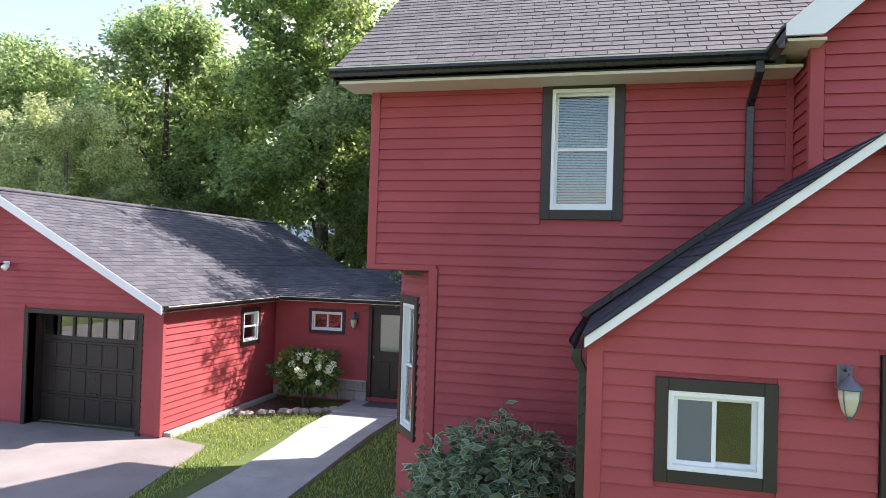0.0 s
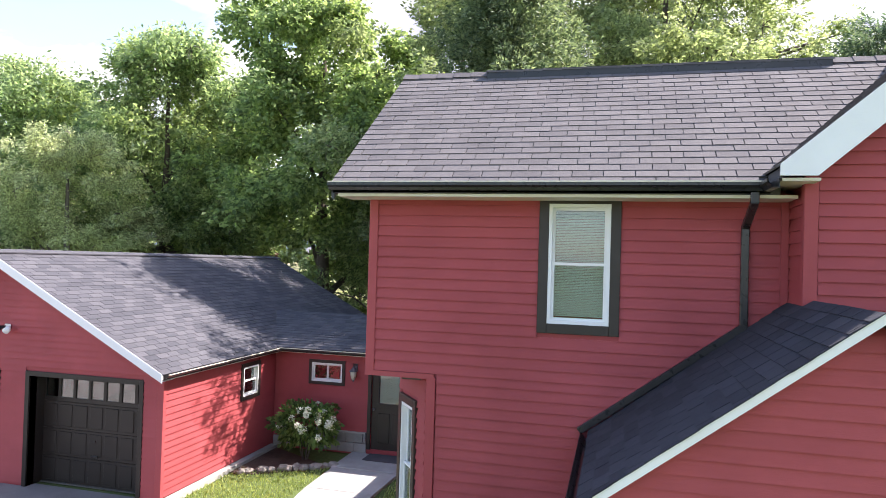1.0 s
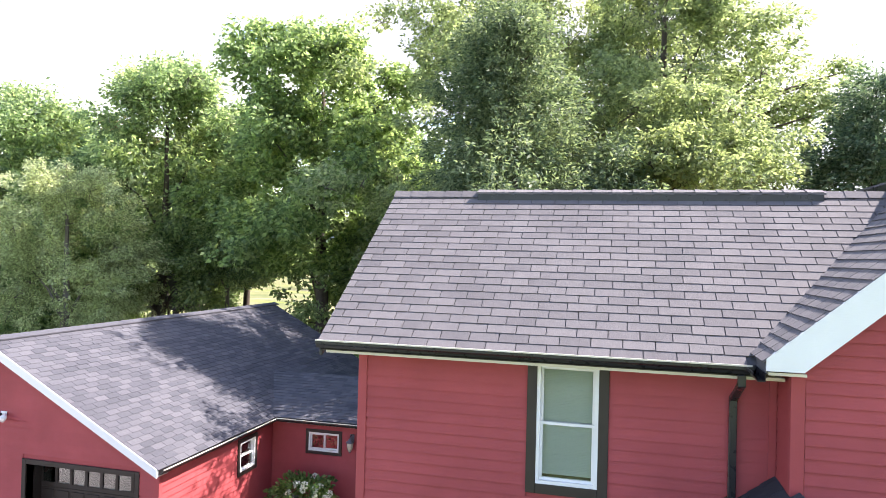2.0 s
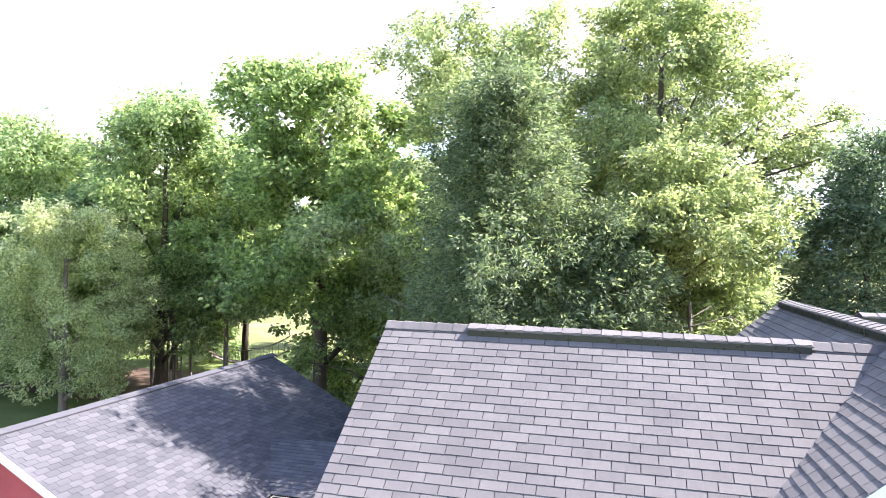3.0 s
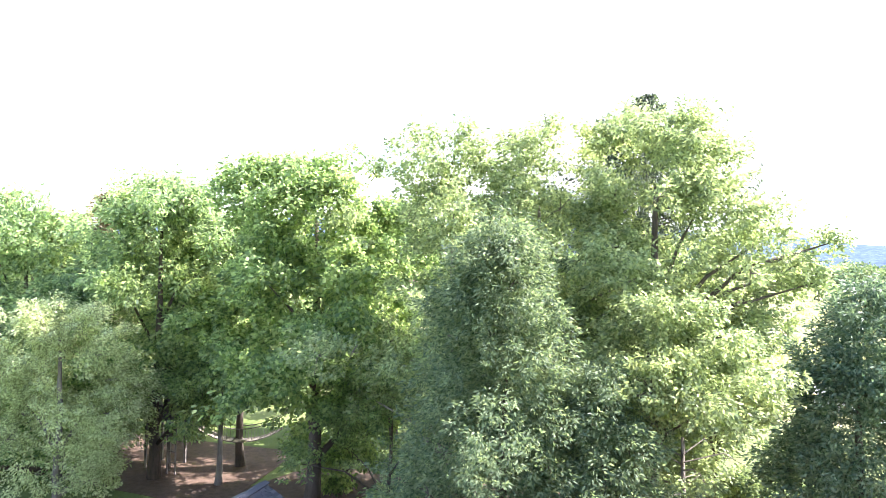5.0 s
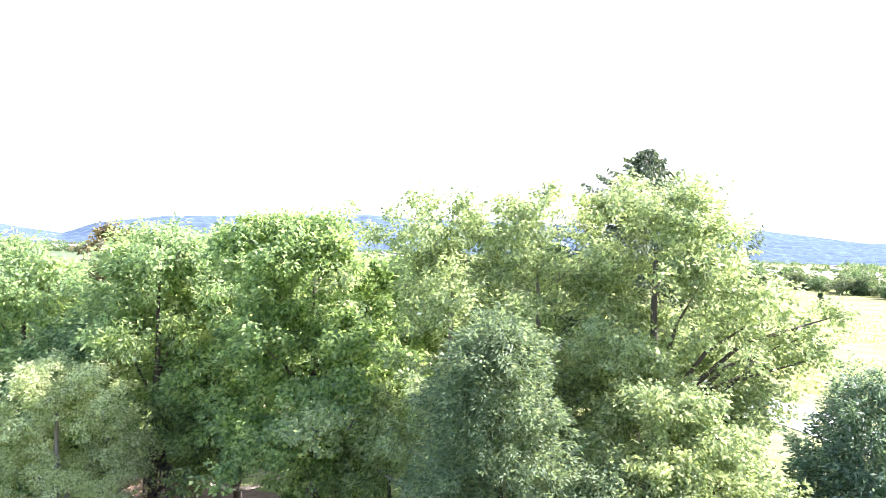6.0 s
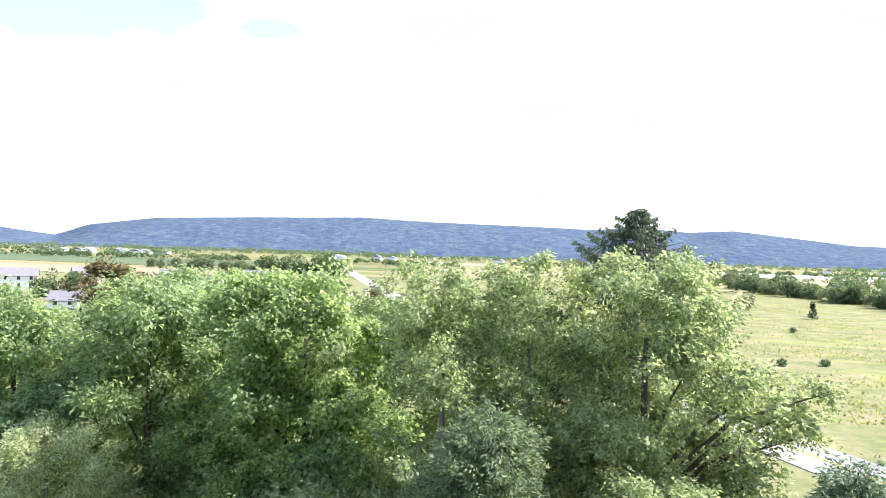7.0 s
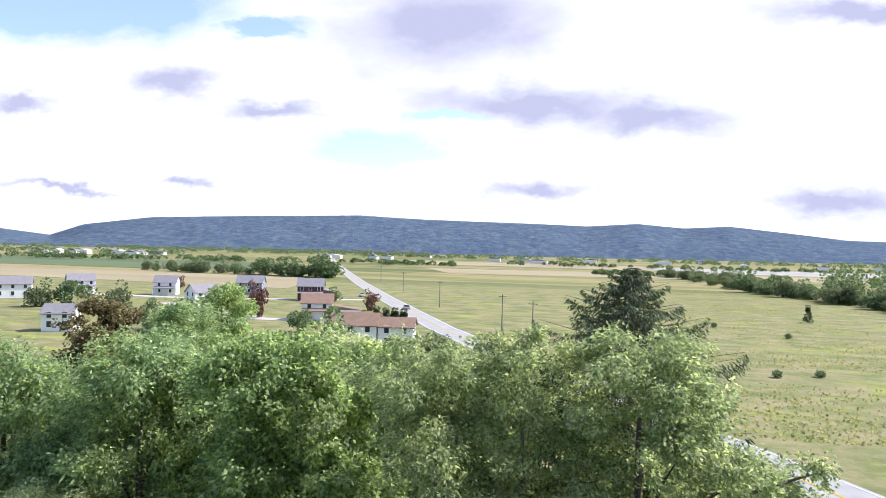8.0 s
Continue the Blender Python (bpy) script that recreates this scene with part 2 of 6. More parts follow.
# ---- mesh helpers ----
class Shape:
    """Collects vertices and faces of one mesh."""

    def __init__(self):
        self.v, self.f = [], []

    def hexa(self, p):
        b = len(self.v)
        self.v += [tuple(q) for q in p]
        for f in ((0, 3, 2, 1), (4, 5, 6, 7), (0, 1, 5, 4), (1, 2, 6, 5), (2, 3, 7, 6), (3, 0, 4, 7)):
            self.f.append(tuple(b + i for i in f))
        return self

    def box(self, x0, x1, y0, y1, z0, z1):
        return self.hexa([(x0, y0, z0), (x1, y0, z0), (x1, y1, z0), (x0, y1, z0), (x0, y0, z1), (x1, y0, z1), (x1, y1, z1), (x0, y1, z1)])

    def prism(self, outline, y0, y1):
        """An outline of (x, z), counter-clockwise seen from -y, drawn out from y0 to y1."""
        b, k = len(self.v), len(outline)
        self.v += [(x, y0, z) for x, z in outline] + [(x, y1, z) for x, z in outline]
        self.f.append(tuple(b + i for i in range(k)))
        self.f.append(tuple(b + k + i for i in reversed(range(k))))
        for i in range(k):
            j = (i + 1) % k
            self.f.append((b + j, b + i, b + k + i, b + k + j))
        return self

    def tube(self, points, radii, n=8, cap=True):
        b = len(self.v)
        pts = [Vector(p) for p in points]
        for i, p in enumerate(pts):
            way = (pts[min(i + 1, len(pts) - 1)] - pts[max(i - 1, 0)]).normalized()
            side = way.cross(Vector((0, 0, 1)) if abs(way.z) < 0.9 else Vector((1, 0, 0))).normalized()
            up = side.cross(way)
            for k in range(n):
                a = 2 * math.pi * k / n
                self.v.append(tuple(p + (side * math.cos(a) + up * math.sin(a)) * radii[i]))
        for i in range(len(pts) - 1):
            for k in range(n):
                c, d = b + i * n + k, b + i * n + (k + 1) % n
                self.f.append((c, d, d + n, c + n))
        if cap:
            self.f.append(tuple(b + k for k in reversed(range(n))))
            self.f.append(tuple(b + (len(pts) - 1) * n + k for k in range(n)))
        return self

    def lathe(self, x, y, profile, n=16):
        b = len(self.v)
        for r, z in profile:
            for k in range(n):
                a = 2 * math.pi * k / n
                self.v.append((x + r * math.cos(a), y + r * math.sin(a), z))
        for i in range(len(profile) - 1):
            for k in range(n):
                c, d = b + i * n + k, b + i * n + (k + 1) % n
                self.f.append((c, d, d + n, c + n))
        return self

    def mesh(self, name, bevel=0.0, smooth=False):
        me = bpy.data.meshes.new(name)
        me.from_pydata(self.v, [], self.f)
        if bevel:
            bm = bmesh.new()
            bm.from_mesh(me)
            bmesh.ops.recalc_face_normals(bm, faces=bm.faces)
            bmesh.ops.bevel(bm, geom=list(bm.edges), offset=bevel, segments=1, affect="EDGES")
            bm.to_mesh(me)
            bm.free()
        else:
            bm = bmesh.new()
            bm.from_mesh(me)
            bmesh.ops.recalc_face_normals(bm, faces=bm.faces)
            bm.to_mesh(me)
            bm.free()
        if smooth:
            me.polygons.foreach_set("use_smooth", [True] * len(me.polygons))
        return me


def part(name, shape, mat, parent=None, label="", bevel=0.0, smooth=False):
    me = shape if isinstance(shape, bpy.types.Mesh) else shape.mesh(name, bevel, smooth)
    if not me.materials:
        me.materials.append(mat)
    ob = new(name, me)
    ob.parent = parent
    return tagged(ob, label) if label else ob


def thing(name, at, label, category, group="", kind=""):
    ob = new(name)
    ob.location = at
    ob.empty_display_size = 0.1
    return tagged(ob, label, category, group, kind)


def structure(name, shape, mat, label, category, bevel=0.0):
    return tagged(part(name, shape, mat, None, "", bevel), label, category, kind="structure")


def wall_panels(shape, x0, x1, z0, z1, y0, y1, holes):
    """A wall along x with rectangular openings (x0, x1, z0, z1) cut right through."""
    xs = sorted({x0, x1, *[h[0] for h in holes], *[h[1] for h in holes]})
    for a, b in zip(xs, xs[1:]):
        cuts = sorted((h[2], h[3]) for h in holes if h[0] <= a + 1e-6 and h[1] >= b - 1e-6)
        z = z0
        for c, d in cuts:
            if c > z:
                shape.box(a, b, y0, y1, z, c)
            z = d
        if z < z1:
            shape.box(a, b, y0, y1, z, z1)
    return shape


def siding(parent, frame_m, spans, z0, z1, course, holes, mat, proud=0.028):
    """Lapped boards, course by course, as pieces of a wall. frame_m puts (along, out, up) into the world; spans(z) gives the wall's ends at a height."""
    z, k = z0, 0
    inv = parent.matrix_world.inverted() if parent else Matrix()
    while z < z1 - 0.02:
        top = min(z + course, z1)
        a0, b0 = spans(z)
        a1, b1 = spans(top)
        cuts = sorted((h[0], h[1]) for h in holes if h[2] < top - 0.02 and h[3] > z + 0.02)
        x, ends = min(a0, a1), []
        for c, d in cuts:
            if c > x + 0.02:
                ends.append((x, c))
            x = max(x, d)
        if max(b0, b1) > x + 0.02:
            ends.append((x, max(b0, b1)))
        for c, d in ends:
            lo, hi = (max(c, a0), min(d, b0)), (max(c, a1), min(d, b1))
            if lo[1] - lo[0] < 0.02 and hi[1] - hi[0] < 0.02:
                continue
            hi = (min(hi[0], hi[1]), max(hi)) if hi[1] >= hi[0] else (sum(hi) / 2, sum(hi) / 2)
            o0, o1 = proud, 0.006
            pts = [(lo[0], -o0, z), (lo[1], -o0, z), (lo[1], 0, z), (lo[0], 0, z), (hi[0], -o1, top), (hi[1], -o1, top), (hi[1], 0, top), (hi[0], 0, top)]
            s = Shape().hexa([frame_m @ Vector(p) for p in pts])
            part("siding_board", s, mat, parent)
        z, k = z + course, k + 1


def shingles(origin, along, up_slope, width, length, limits, tab, expose, single, mat, parent, seed, thick=0.0125, name="shingle"):
    """Asphalt tabs laid in courses up a slope. limits(s): the ends along the eave at the distance s up the slope."""
    rnd = random.Random(seed)
    o, u, s = Vector(origin), Vector(along).normalized(), Vector(up_slope).normalized()
    nrm = u.cross(s).normalized()
    if nrm.z < 0:
        nrm = -nrm
    rest, full, made = Shape(), {}, 0
    c, k = 0.0, 0
    while c < length - 0.02:
        e = min(expose, length - c)
        lo, hi = limits(c + e * 0.5)
        x = lo - (0.12 + 0.5 * (k % 2) + rnd.uniform(-0.09, 0.09)) * tab
        while x < hi:
            a, b = max(x, lo), min(x + tab - 0.011, hi)
            x += tab
            if b - a < 0.03:
                continue
            lift = thick * rnd.uniform(0.92, 1.1)
            drop = rnd.uniform(-0.004, 0.002)
            p = o + u * a + s * (c + drop)
            w, h = b - a, e - drop + 0.02
            pts = [(0, 0, 0), (w, 0, 0), (w, h, 0), (0, h, 0), (0, 0, lift), (w, 0, lift), (w, h, 0.004), (0, h, 0.004)]
            if single and made < 300:
                key = (round(w, 2), round(h, 2))
                if key not in full:
                    q = [(0, 0, 0), (key[0], 0, 0), (key[0], key[1], 0), (0, key[1], 0), (0, 0, thick), (key[0], 0, thick), (key[0], key[1], 0.004), (0, key[1], 0.004)]
                    full[key] = Shape().hexa(q).mesh("shingle")
                    full[key].materials.append(mat[0])
                ob = new(name, full[key])
                ob.parent = parent
                ob.matrix_local = parent.matrix_world.inverted() @ Matrix.Translation(p + nrm * (lift - thick)) @ Matrix((u, s, nrm)).transposed().to_4x4() if parent else Matrix()
                made += 1
            else:
                rest.hexa([p + u * q[0] + s * q[1] + nrm * q[2] for q in pts])
        c, k = c + expose, k + 1
    if rest.v:
        me = bpy.data.meshes.new("shingle_field")
        me.from_pydata(rest.v, [], rest.f)
        ob = part("shingle_field", me, mat[1], parent)
        tagged(ob, kind="stuff")


def ident(x=0.0, y=0.0, z=0.0, turn=0.0):
    return Matrix.Translation((x, y, z)) @ Matrix.Rotation(radians(turn), 4, "Z")


def at(m, shape):
    shape.v = [tuple(m @ Vector(p)) for p in shape.v]
    return shape


# ---- windows, doors, lamps; local: x along the wall, -y outward, z up ----
def window(name, m, w, h, style, label, trim=0.10, trim_mat=None, frame_mat=None, blind=False):
    root = thing(name, (0, 0, 0), label, "window", kind="structure")
    tm, fm = trim_mat or BROWN, frame_mat or WHITE
    t = trim
    for x0, x1, z0, z1 in ((0, t, 0, h), (w - t, w, 0, h), (t, w - t, 0, t), (t, w - t, h - t, h)):
        part("casing", at(m, Shape().box(x0, x1, -0.045, 0.0, z0, z1)), tm, root, bevel=0.004)
    j = 0.035
    x0, x1, z0, z1 = t, w - t, t, h - t
    fr = Shape()
    for a, b, c, d in ((x0, x0 + j, z0, z1), (x1 - j, x1, z0, z1), (x0 + j, x1 - j, z0, z0 + j), (x0 + j, x1 - j, z1 - j, z1)):
        fr.box(a, b, -0.035, 0.10, c, d)
    part("window_frame", at(m, fr), fm, root)
    x0, x1, z0, z1 = x0 + j, x1 - j, z0 + j, z1 - j
    halves = [(x0, x1, z0, (z0 + z1) / 2 + 0.015, 0.0), (x0, x1, (z0 + z1) / 2 - 0.015, z1, 0.032)] if style == "hung" else [(x0, (x0 + x1) / 2 + 0.012, z0, z1, 0.0), ((x0 + x1) / 2 - 0.012, x1, z0, z1, 0.032)]
    for a, b, c, d, y in halves:
        k = 0.028
        s = Shape()
        for e in ((a, a + k, c, d), (b - k, b, c, d), (a + k, b - k, c, c + k), (a + k, b - k, d - k, d)):
            s.box(e[0], e[1], y, y + 0.03, e[2], e[3])
        sash = part("sash", at(m, s), fm, root)
        pane = part("pane", at(m, Shape().box(a + k, b - k, y + 0.012, y + 0.017, c + k, d - k)), GLASS, sash)
        pane.visible_shadow = False
    if blind:
        s, z = Shape(), z0 + 0.04
        while z < z1:
            s.hexa([(x0 + 0.01, 0.08, z), (x1 - 0.01, 0.08, z), (x1 - 0.01, 0.10, z + 0.012), (x0 + 0.01, 0.10, z + 0.012),
                    (x0 + 0.01, 0.08, z + 0.0015), (x1 - 0.01, 0.08, z + 0.0015), (x1 - 0.01, 0.10, z + 0.0135), (x0 + 0.01, 0.10, z + 0.0135)])
            z += 0.0165
        part("blind", at(m, s), BLIND, root, "closed white slatted blind")
    if style == "slider_screen":
        part("insect_screen", at(m, Shape().box(x0 + 0.02, (x0 + x1) / 2 - 0.01, 0.004, 0.008, z0 + 0.025, z1 - 0.025)), SCREEN, root, "grey mesh insect screen")
    return root


def wall_lamp(m, label, s=1.0):
    """A carriage lantern: back plate, curved arm, bell cap, tapering glass with ribs, finial."""
    root = thing("wall_lamp", tuple(m.translation), label, "wall lamp")
    inv = Matrix.Translation(-m.translation)
    f = inv @ m @ Matrix.Diagonal((s, s, s, 1))
    part("back_plate", at(f, Shape().box(-0.055, 0.055, -0.03, 0.0, -0.02, 0.17)), LAMP_METAL, root, bevel=0.008)
    part("arm", at(f, Shape().tube([(0, -0.03, 0.13), (0, -0.08, 0.16), (0, -0.13, 0.14), (0, -0.14, 0.09)], [0.012] * 4, 8)), LAMP_METAL, root, smooth=True)
    part("cap", at(f, Shape().lathe(0, -0.14, [(0.012, 0.11), (0.03, 0.085), (0.05, 0.06), (0.095, 0.02), (0.10, 0.005), (0.085, 0.0), (0.0, 0.0)], 16)), LAMP_METAL, root, smooth=True)
    part("glass", at(f, Shape().lathe(0, -0.14, [(0.0, 0.0), (0.08, -0.002), (0.075, -0.07), (0.055, -0.15), (0.03, -0.20), (0.0, -0.205)], 16)), LAMP_GLASS, root, "cream frosted glass", smooth=True)
    for k in range(4):
        a = math.pi / 4 + k * math.pi / 2
        d = Vector((math.cos(a), math.sin(a), 0))
        pts = [Vector((0, -0.14, z)) + d * r for r, z in ((0.083, 0), (0.078, -0.07), (0.058, -0.15), (0.03, -0.205))]
        part("rib", at(f, Shape().tube(pts, [0.005] * 4, 5)), LAMP_METAL, root)
    part("finial", at(f, Shape().lathe(0, -0.14, [(0.032, -0.2), (0.02, -0.215), (0.012, -0.225), (0.014, -0.235), (0.0, -0.255)], 10)), LAMP_METAL, root, smooth=True)
    return root


# ---- the main house ----
WY, EAVE_Z, RIDGE_Y, RIDGE_Z = 7.16, 5.17, 9.15, 6.94
house = thing("main_house", (0, 0, 0), "two-storey red lap-sided house with taupe shingle roof", "house")
COURSE = 0.113
WIN = (-0.59, 0.23, 3.67, 5.10)
LEFT, CH = -2.42, -1.72
BACK = 11.3
part("wall", wall_panels(Shape(), LEFT, 1.86, 3.13, 5.12, WY, WY + 0.15, [(WIN[0] + 0.1, WIN[1] - 0.1, WIN[2] + 0.1, WIN[3] - 0.1)]), RED, house)
part("wall", Shape().box(CH, 1.86, WY, WY + 0.15, 0.0, 3.13), RED, house)
part("wall", Shape().box(LEFT, LEFT + 0.15, WY + 0.15, BACK, 3.13, 5.12), RED, house)
gable = Shape()
gable.v = [(LEFT, 6.9, 5.12), (LEFT, BACK + 0.1, 5.12), (LEFT, RIDGE_Y, RIDGE_Z - 0.14), (LEFT + 0.15, 6.9, 5.12), (LEFT + 0.15, BACK + 0.1, 5.12), (LEFT + 0.15, RIDGE_Y, RIDGE_Z - 0.14)]
gable.f = [(0, 1, 2), (5, 4, 3), (0, 3, 4, 1), (1, 4, 5, 2), (2, 5, 3, 0)]
part("gable", gable, RED, house)
part("wall", Shape().box(LEFT, 1.75, BACK - 0.15, BACK, 0.0, 5.12), RED, house)
part("overhang_soffit", Shape().box(LEFT + 0.02, CH + 0.2, WY + 0.02, BACK - 0.2, 3.10, 3.14), RED_TRIM, house)
part("wall", Shape().box(-2.40, -2.26, BACK, 14.5, 0.0, 2.36), RED, house, "low red wall of the back extension")
# angled ground-floor corner with its tall window, set under the overhang
CHM = Matrix.Translation((-2.32, 8.0, 0)) @ Matrix.Rotation(math.atan2(WY - 8.0, CH + 2.32), 4, "Z")
CHL = math.hypot(WY - 8.0, CH + 2.32)
CWIN = (0.10, 0.70, 1.20, 2.80)
part("angled_wall", at(CHM, wall_panels(Shape(), 0, CHL, 0, 3.12, 0, 0.12, [(CWIN[0] + 0.09, CWIN[1] - 0.09, CWIN[2] + 0.09, CWIN[3] - 0.09)])), RED, house)
siding(house, CHM, lambda z: (0.05, CHL - 0.06), 0.25, 3.1, COURSE, [CWIN], RED)
part("wall", Shape().box(-2.32, -2.20, 8.05, BACK, 0, 3.12), RED, house)
siding(house, ident(0, WY, 0), lambda z: (LEFT + 0.07, 1.785), 3.17, 5.10, COURSE, [WIN], RED)
siding(house, ident(0, WY, 0), lambda z: (CH + 0.08, 1.785), 0.25, 3.17, COURSE, [], RED)
for z0, z1, x in ((3.13, 5.12, LEFT), (0.2, 3.13, CH)):
    part("corner_board", Shape().box(x - 0.03, x + 0.07, WY - 0.034, WY + 0.09, z0, z1), RED_TRIM, house, bevel=0.005)
part("corner_board", Shape().box(1.70, 1.765, WY - 0.034, WY, 3.9, 5.1), RED_TRIM, house)
part("drip_edge", Shape().box(LEFT - 0.03, CH + 0.05, WY - 0.036, WY - 0.002, 3.11, 3.165), RED_TRIM, house)
part("foundation", Shape().box(CH, 1.7, WY - 0.03, WY + 0.1, 0.0, 0.26), CONCRETE, house)
window("window_1", ident(WIN[0], WY, WIN[2]), WIN[1] - WIN[0], WIN[3] - WIN[2], "hung", "white double-hung window with closed blind and dark brown casing", 0.10, blind=True)
window("window_2", CHM @ Matrix.Translation((CWIN[0], 0, CWIN[2])), CWIN[1] - CWIN[0], CWIN[3] - CWIN[2], "hung", "tall white sash window in the angled corner wall", 0.09, blind=True)
# roof of the main part, up to the valley with the wing
RX0, WRX, WRZ = -2.72, 3.60, 7.06
W_EAVE_X, WEZ = 1.51, 5.25
WSL = (WRZ - WEZ) / (WRX - W_EAVE_X)
EY = 6.72


def valley_x(z):
    return W_EAVE_X + (z - WEZ) / WSL


deck = Shape()
T = 0.10
top = [(RX0, EY, EAVE_Z), (valley_x(EAVE_Z) + 0.1, EY, EAVE_Z), (valley_x(RIDGE_Z) + 0.1, RIDGE_Y, RIDGE_Z), (RX0, RIDGE_Y, RIDGE_Z)]
deck.hexa([(x, y, z - T) for x, y, z in top] + [(x, y, z - 0.004) for x, y, z in top])
back_top = [(RX0, RIDGE_Y, RIDGE_Z), (valley_x(RIDGE_Z), RIDGE_Y, RIDGE_Z), (valley_x(EAVE_Z), 2 * RIDGE_Y - EY, EAVE_Z), (RX0, 2 * RIDGE_Y - EY, EAVE_Z)]
deck.hexa([(x, y, z - T) for x, y, z in back_top] + [(x, y, z) for x, y, z in back_top])
roof = part("roof", deck, FELT, house, "taupe three-tab asphalt shingle roof")
SLEN = math.hypot(RIDGE_Y - EY, RIDGE_Z - EAVE_Z)
shingles((RX0 - 0.02, EY - 0.03, EAVE_Z - 0.02), (1, 0, 0), (0, RIDGE_Y - EY, RIDGE_Z - EAVE_Z), 5, SLEN + 0.02,
         lambda s: (0, valley_x(EAVE_Z + (RIDGE_Z - EAVE_Z) * s / SLEN) - RX0), 0.30, 0.131, True, (ROOF_MAIN, ROOF_MAIN_JOINED), roof, 3)
part("rake_board", Shape().hexa([(RX0 - 0.015, EY, EAVE_Z - 0.17), (RX0 + 0.02, EY, EAVE_Z - 0.17), (RX0 + 0.02, RIDGE_Y, RIDGE_Z - 0.17), (RX0 - 0.015, RIDGE_Y, RIDGE_Z - 0.17),
                                (RX0 - 0.015, EY, EAVE_Z - 0.02), (RX0 + 0.02, EY, EAVE_Z - 0.02), (RX0 + 0.02, RIDGE_Y, RIDGE_Z - 0.02), (RX0 - 0.015, RIDGE_Y, RIDGE_Z - 0.02)]), BLACK, house)
for a, b, lift in ((RX0 - 0.02, -1.55, 0.03), (2.62, 3.6, 0.03)):
    x = a
    while x < b:
        e = min(x + 0.24, b)
        cap = Shape()
        cap.hexa([(x, RIDGE_Y - 0.13, RIDGE_Z - 0.06), (e, RIDGE_Y - 0.13, RIDGE_Z - 0.068), (e, RIDGE_Y + 0.13, RIDGE_Z - 0.068), (x, RIDGE_Y + 0.13, RIDGE_Z - 0.06),
                  (x, RIDGE_Y - 0.03, RIDGE_Z + lift), (e, RIDGE_Y - 0.03, RIDGE_Z + lift - 0.01), (e, RIDGE_Y + 0.03, RIDGE_Z + lift - 0.01), (x, RIDGE_Y + 0.03, RIDGE_Z + lift)])
        part("ridge_cap", cap, ROOF_MAIN, roof)
        x += 0.24


def ridge_vent(parent, start, way, length):
    """A raised vent along a ridge: dark louvred sides under short cap shingles."""
    o, u = Vector(start), Vector(way)
    w = Vector((-u.y, u.x, 0))
    up = Vector((0, 0, 1))

    def block(a, b, across, bottom, top):
        p = [o + u * x + w * y for x, y in ((a, -across), (b, -across), (b, across), (a, across))]
        return Shape().hexa([q + up * bottom for q in p] + [q + up * top for q in p])
    part("ridge_vent", block(0, length, 0.165, -0.12, 0.0), BLACK, parent)
    x = -0.01
    while x < length:
        e, s = min(x + 0.25, length + 0.02), Shape()
        for sgn in (-1, 1):
            side = w * sgn
            low = [o + u * x + up * 0.028, o + u * e + up * 0.018, o + u * e + side * 0.175 - up * 0.035, o + u * x + side * 0.175 - up * 0.025]
            s.hexa(low + [low[0] + up * 0.022, low[1] + up * 0.022, low[2] + up * 0.022, low[3] + up * 0.022])
        part("vent_cap", s, ROOF_MAIN, parent)
        x += 0.25


ridge_vent(roof, (-1.55, RIDGE_Y, RIDGE_Z), (1, 0, 0), 4.17)
part("soffit", Shape().box(RX0 + 0.05, 1.75, EY + 0.02, WY, 5.03, 5.06), CREAM, house, "cream vented soffit")


def gutter(parent, m, length, label=""):
    """A K-style trough: x along, -y outward, top at z = 0."""
    prof = [(0.0, 0.0), (0.0, -0.078), (-0.06, -0.078), (-0.075, -0.05), (-0.10, -0.03), (-0.10, 0.0), (-0.095, 0.0), (-0.095, -0.025), (-0.07, -0.045), (-0.056, -0.072), (-0.006, -0.072), (-0.006, 0.0)]
    s = Shape()
    k = len(prof)
    s.v = [(0, y, z) for y, z in prof] + [(length, y, z) for y, z in prof]
    s.f = [(i, (i + 1) % k, k + (i + 1) % k, k + i) for i in range(k)]
    s.f += [(0, 1, 2, 9, 10), (k, k + 1, k + 2, k + 9, k + 10)]
    return part("gutter", at(m, s), BLACK, parent, label)


gutter(house, ident(RX0 - 0.02, EY - 0.005, EAVE_Z - 0.005), 1.50 - RX0, "black aluminium gutter")
part("fascia", Shape().box(RX0, 1.6, EY, EY + 0.02, 5.06, EAVE_Z - 0.03), BROWN, house)
part("gutter_lip", Shape().box(RX0 - 0.02, 1.46, EY - 0.11, EY - 0.095, EAVE_Z - 0.008, EAVE_Z + 0.006), CREAM, house)
dsx = 1.38


def downspout(parent, points, w=0.07, d=0.05):
    s = Shape()
    for p, q in zip(points, points[1:]):
        p, q = Vector(p), Vector(q)
        way = (q - p).normalized()
        side = Vector((1, 0, 0)) if abs(way.x) < 0.5 else Vector((0, 0, 1)).cross(way).normalized()
        if abs(way.x) >= 0.5:
            side = way.cross(Vector((0, 1, 0))).normalized()
        out = way.cross(side).normalized()
        p, q = p - way * 0.02, q + way * 0.02
        s.hexa([p - side * w / 2 - out * d / 2, p + side * w / 2 - out * d / 2, p + side * w / 2 + out * d / 2, p - side * w / 2 + out * d / 2,
                q - side * w / 2 - out * d / 2, q + side * w / 2 - out * d / 2, q + side * w / 2 + out * d / 2, q - side * w / 2 + out * d / 2])
    return part("downspout", s, BLACK, parent, "black metal downspout", bevel=0.006)


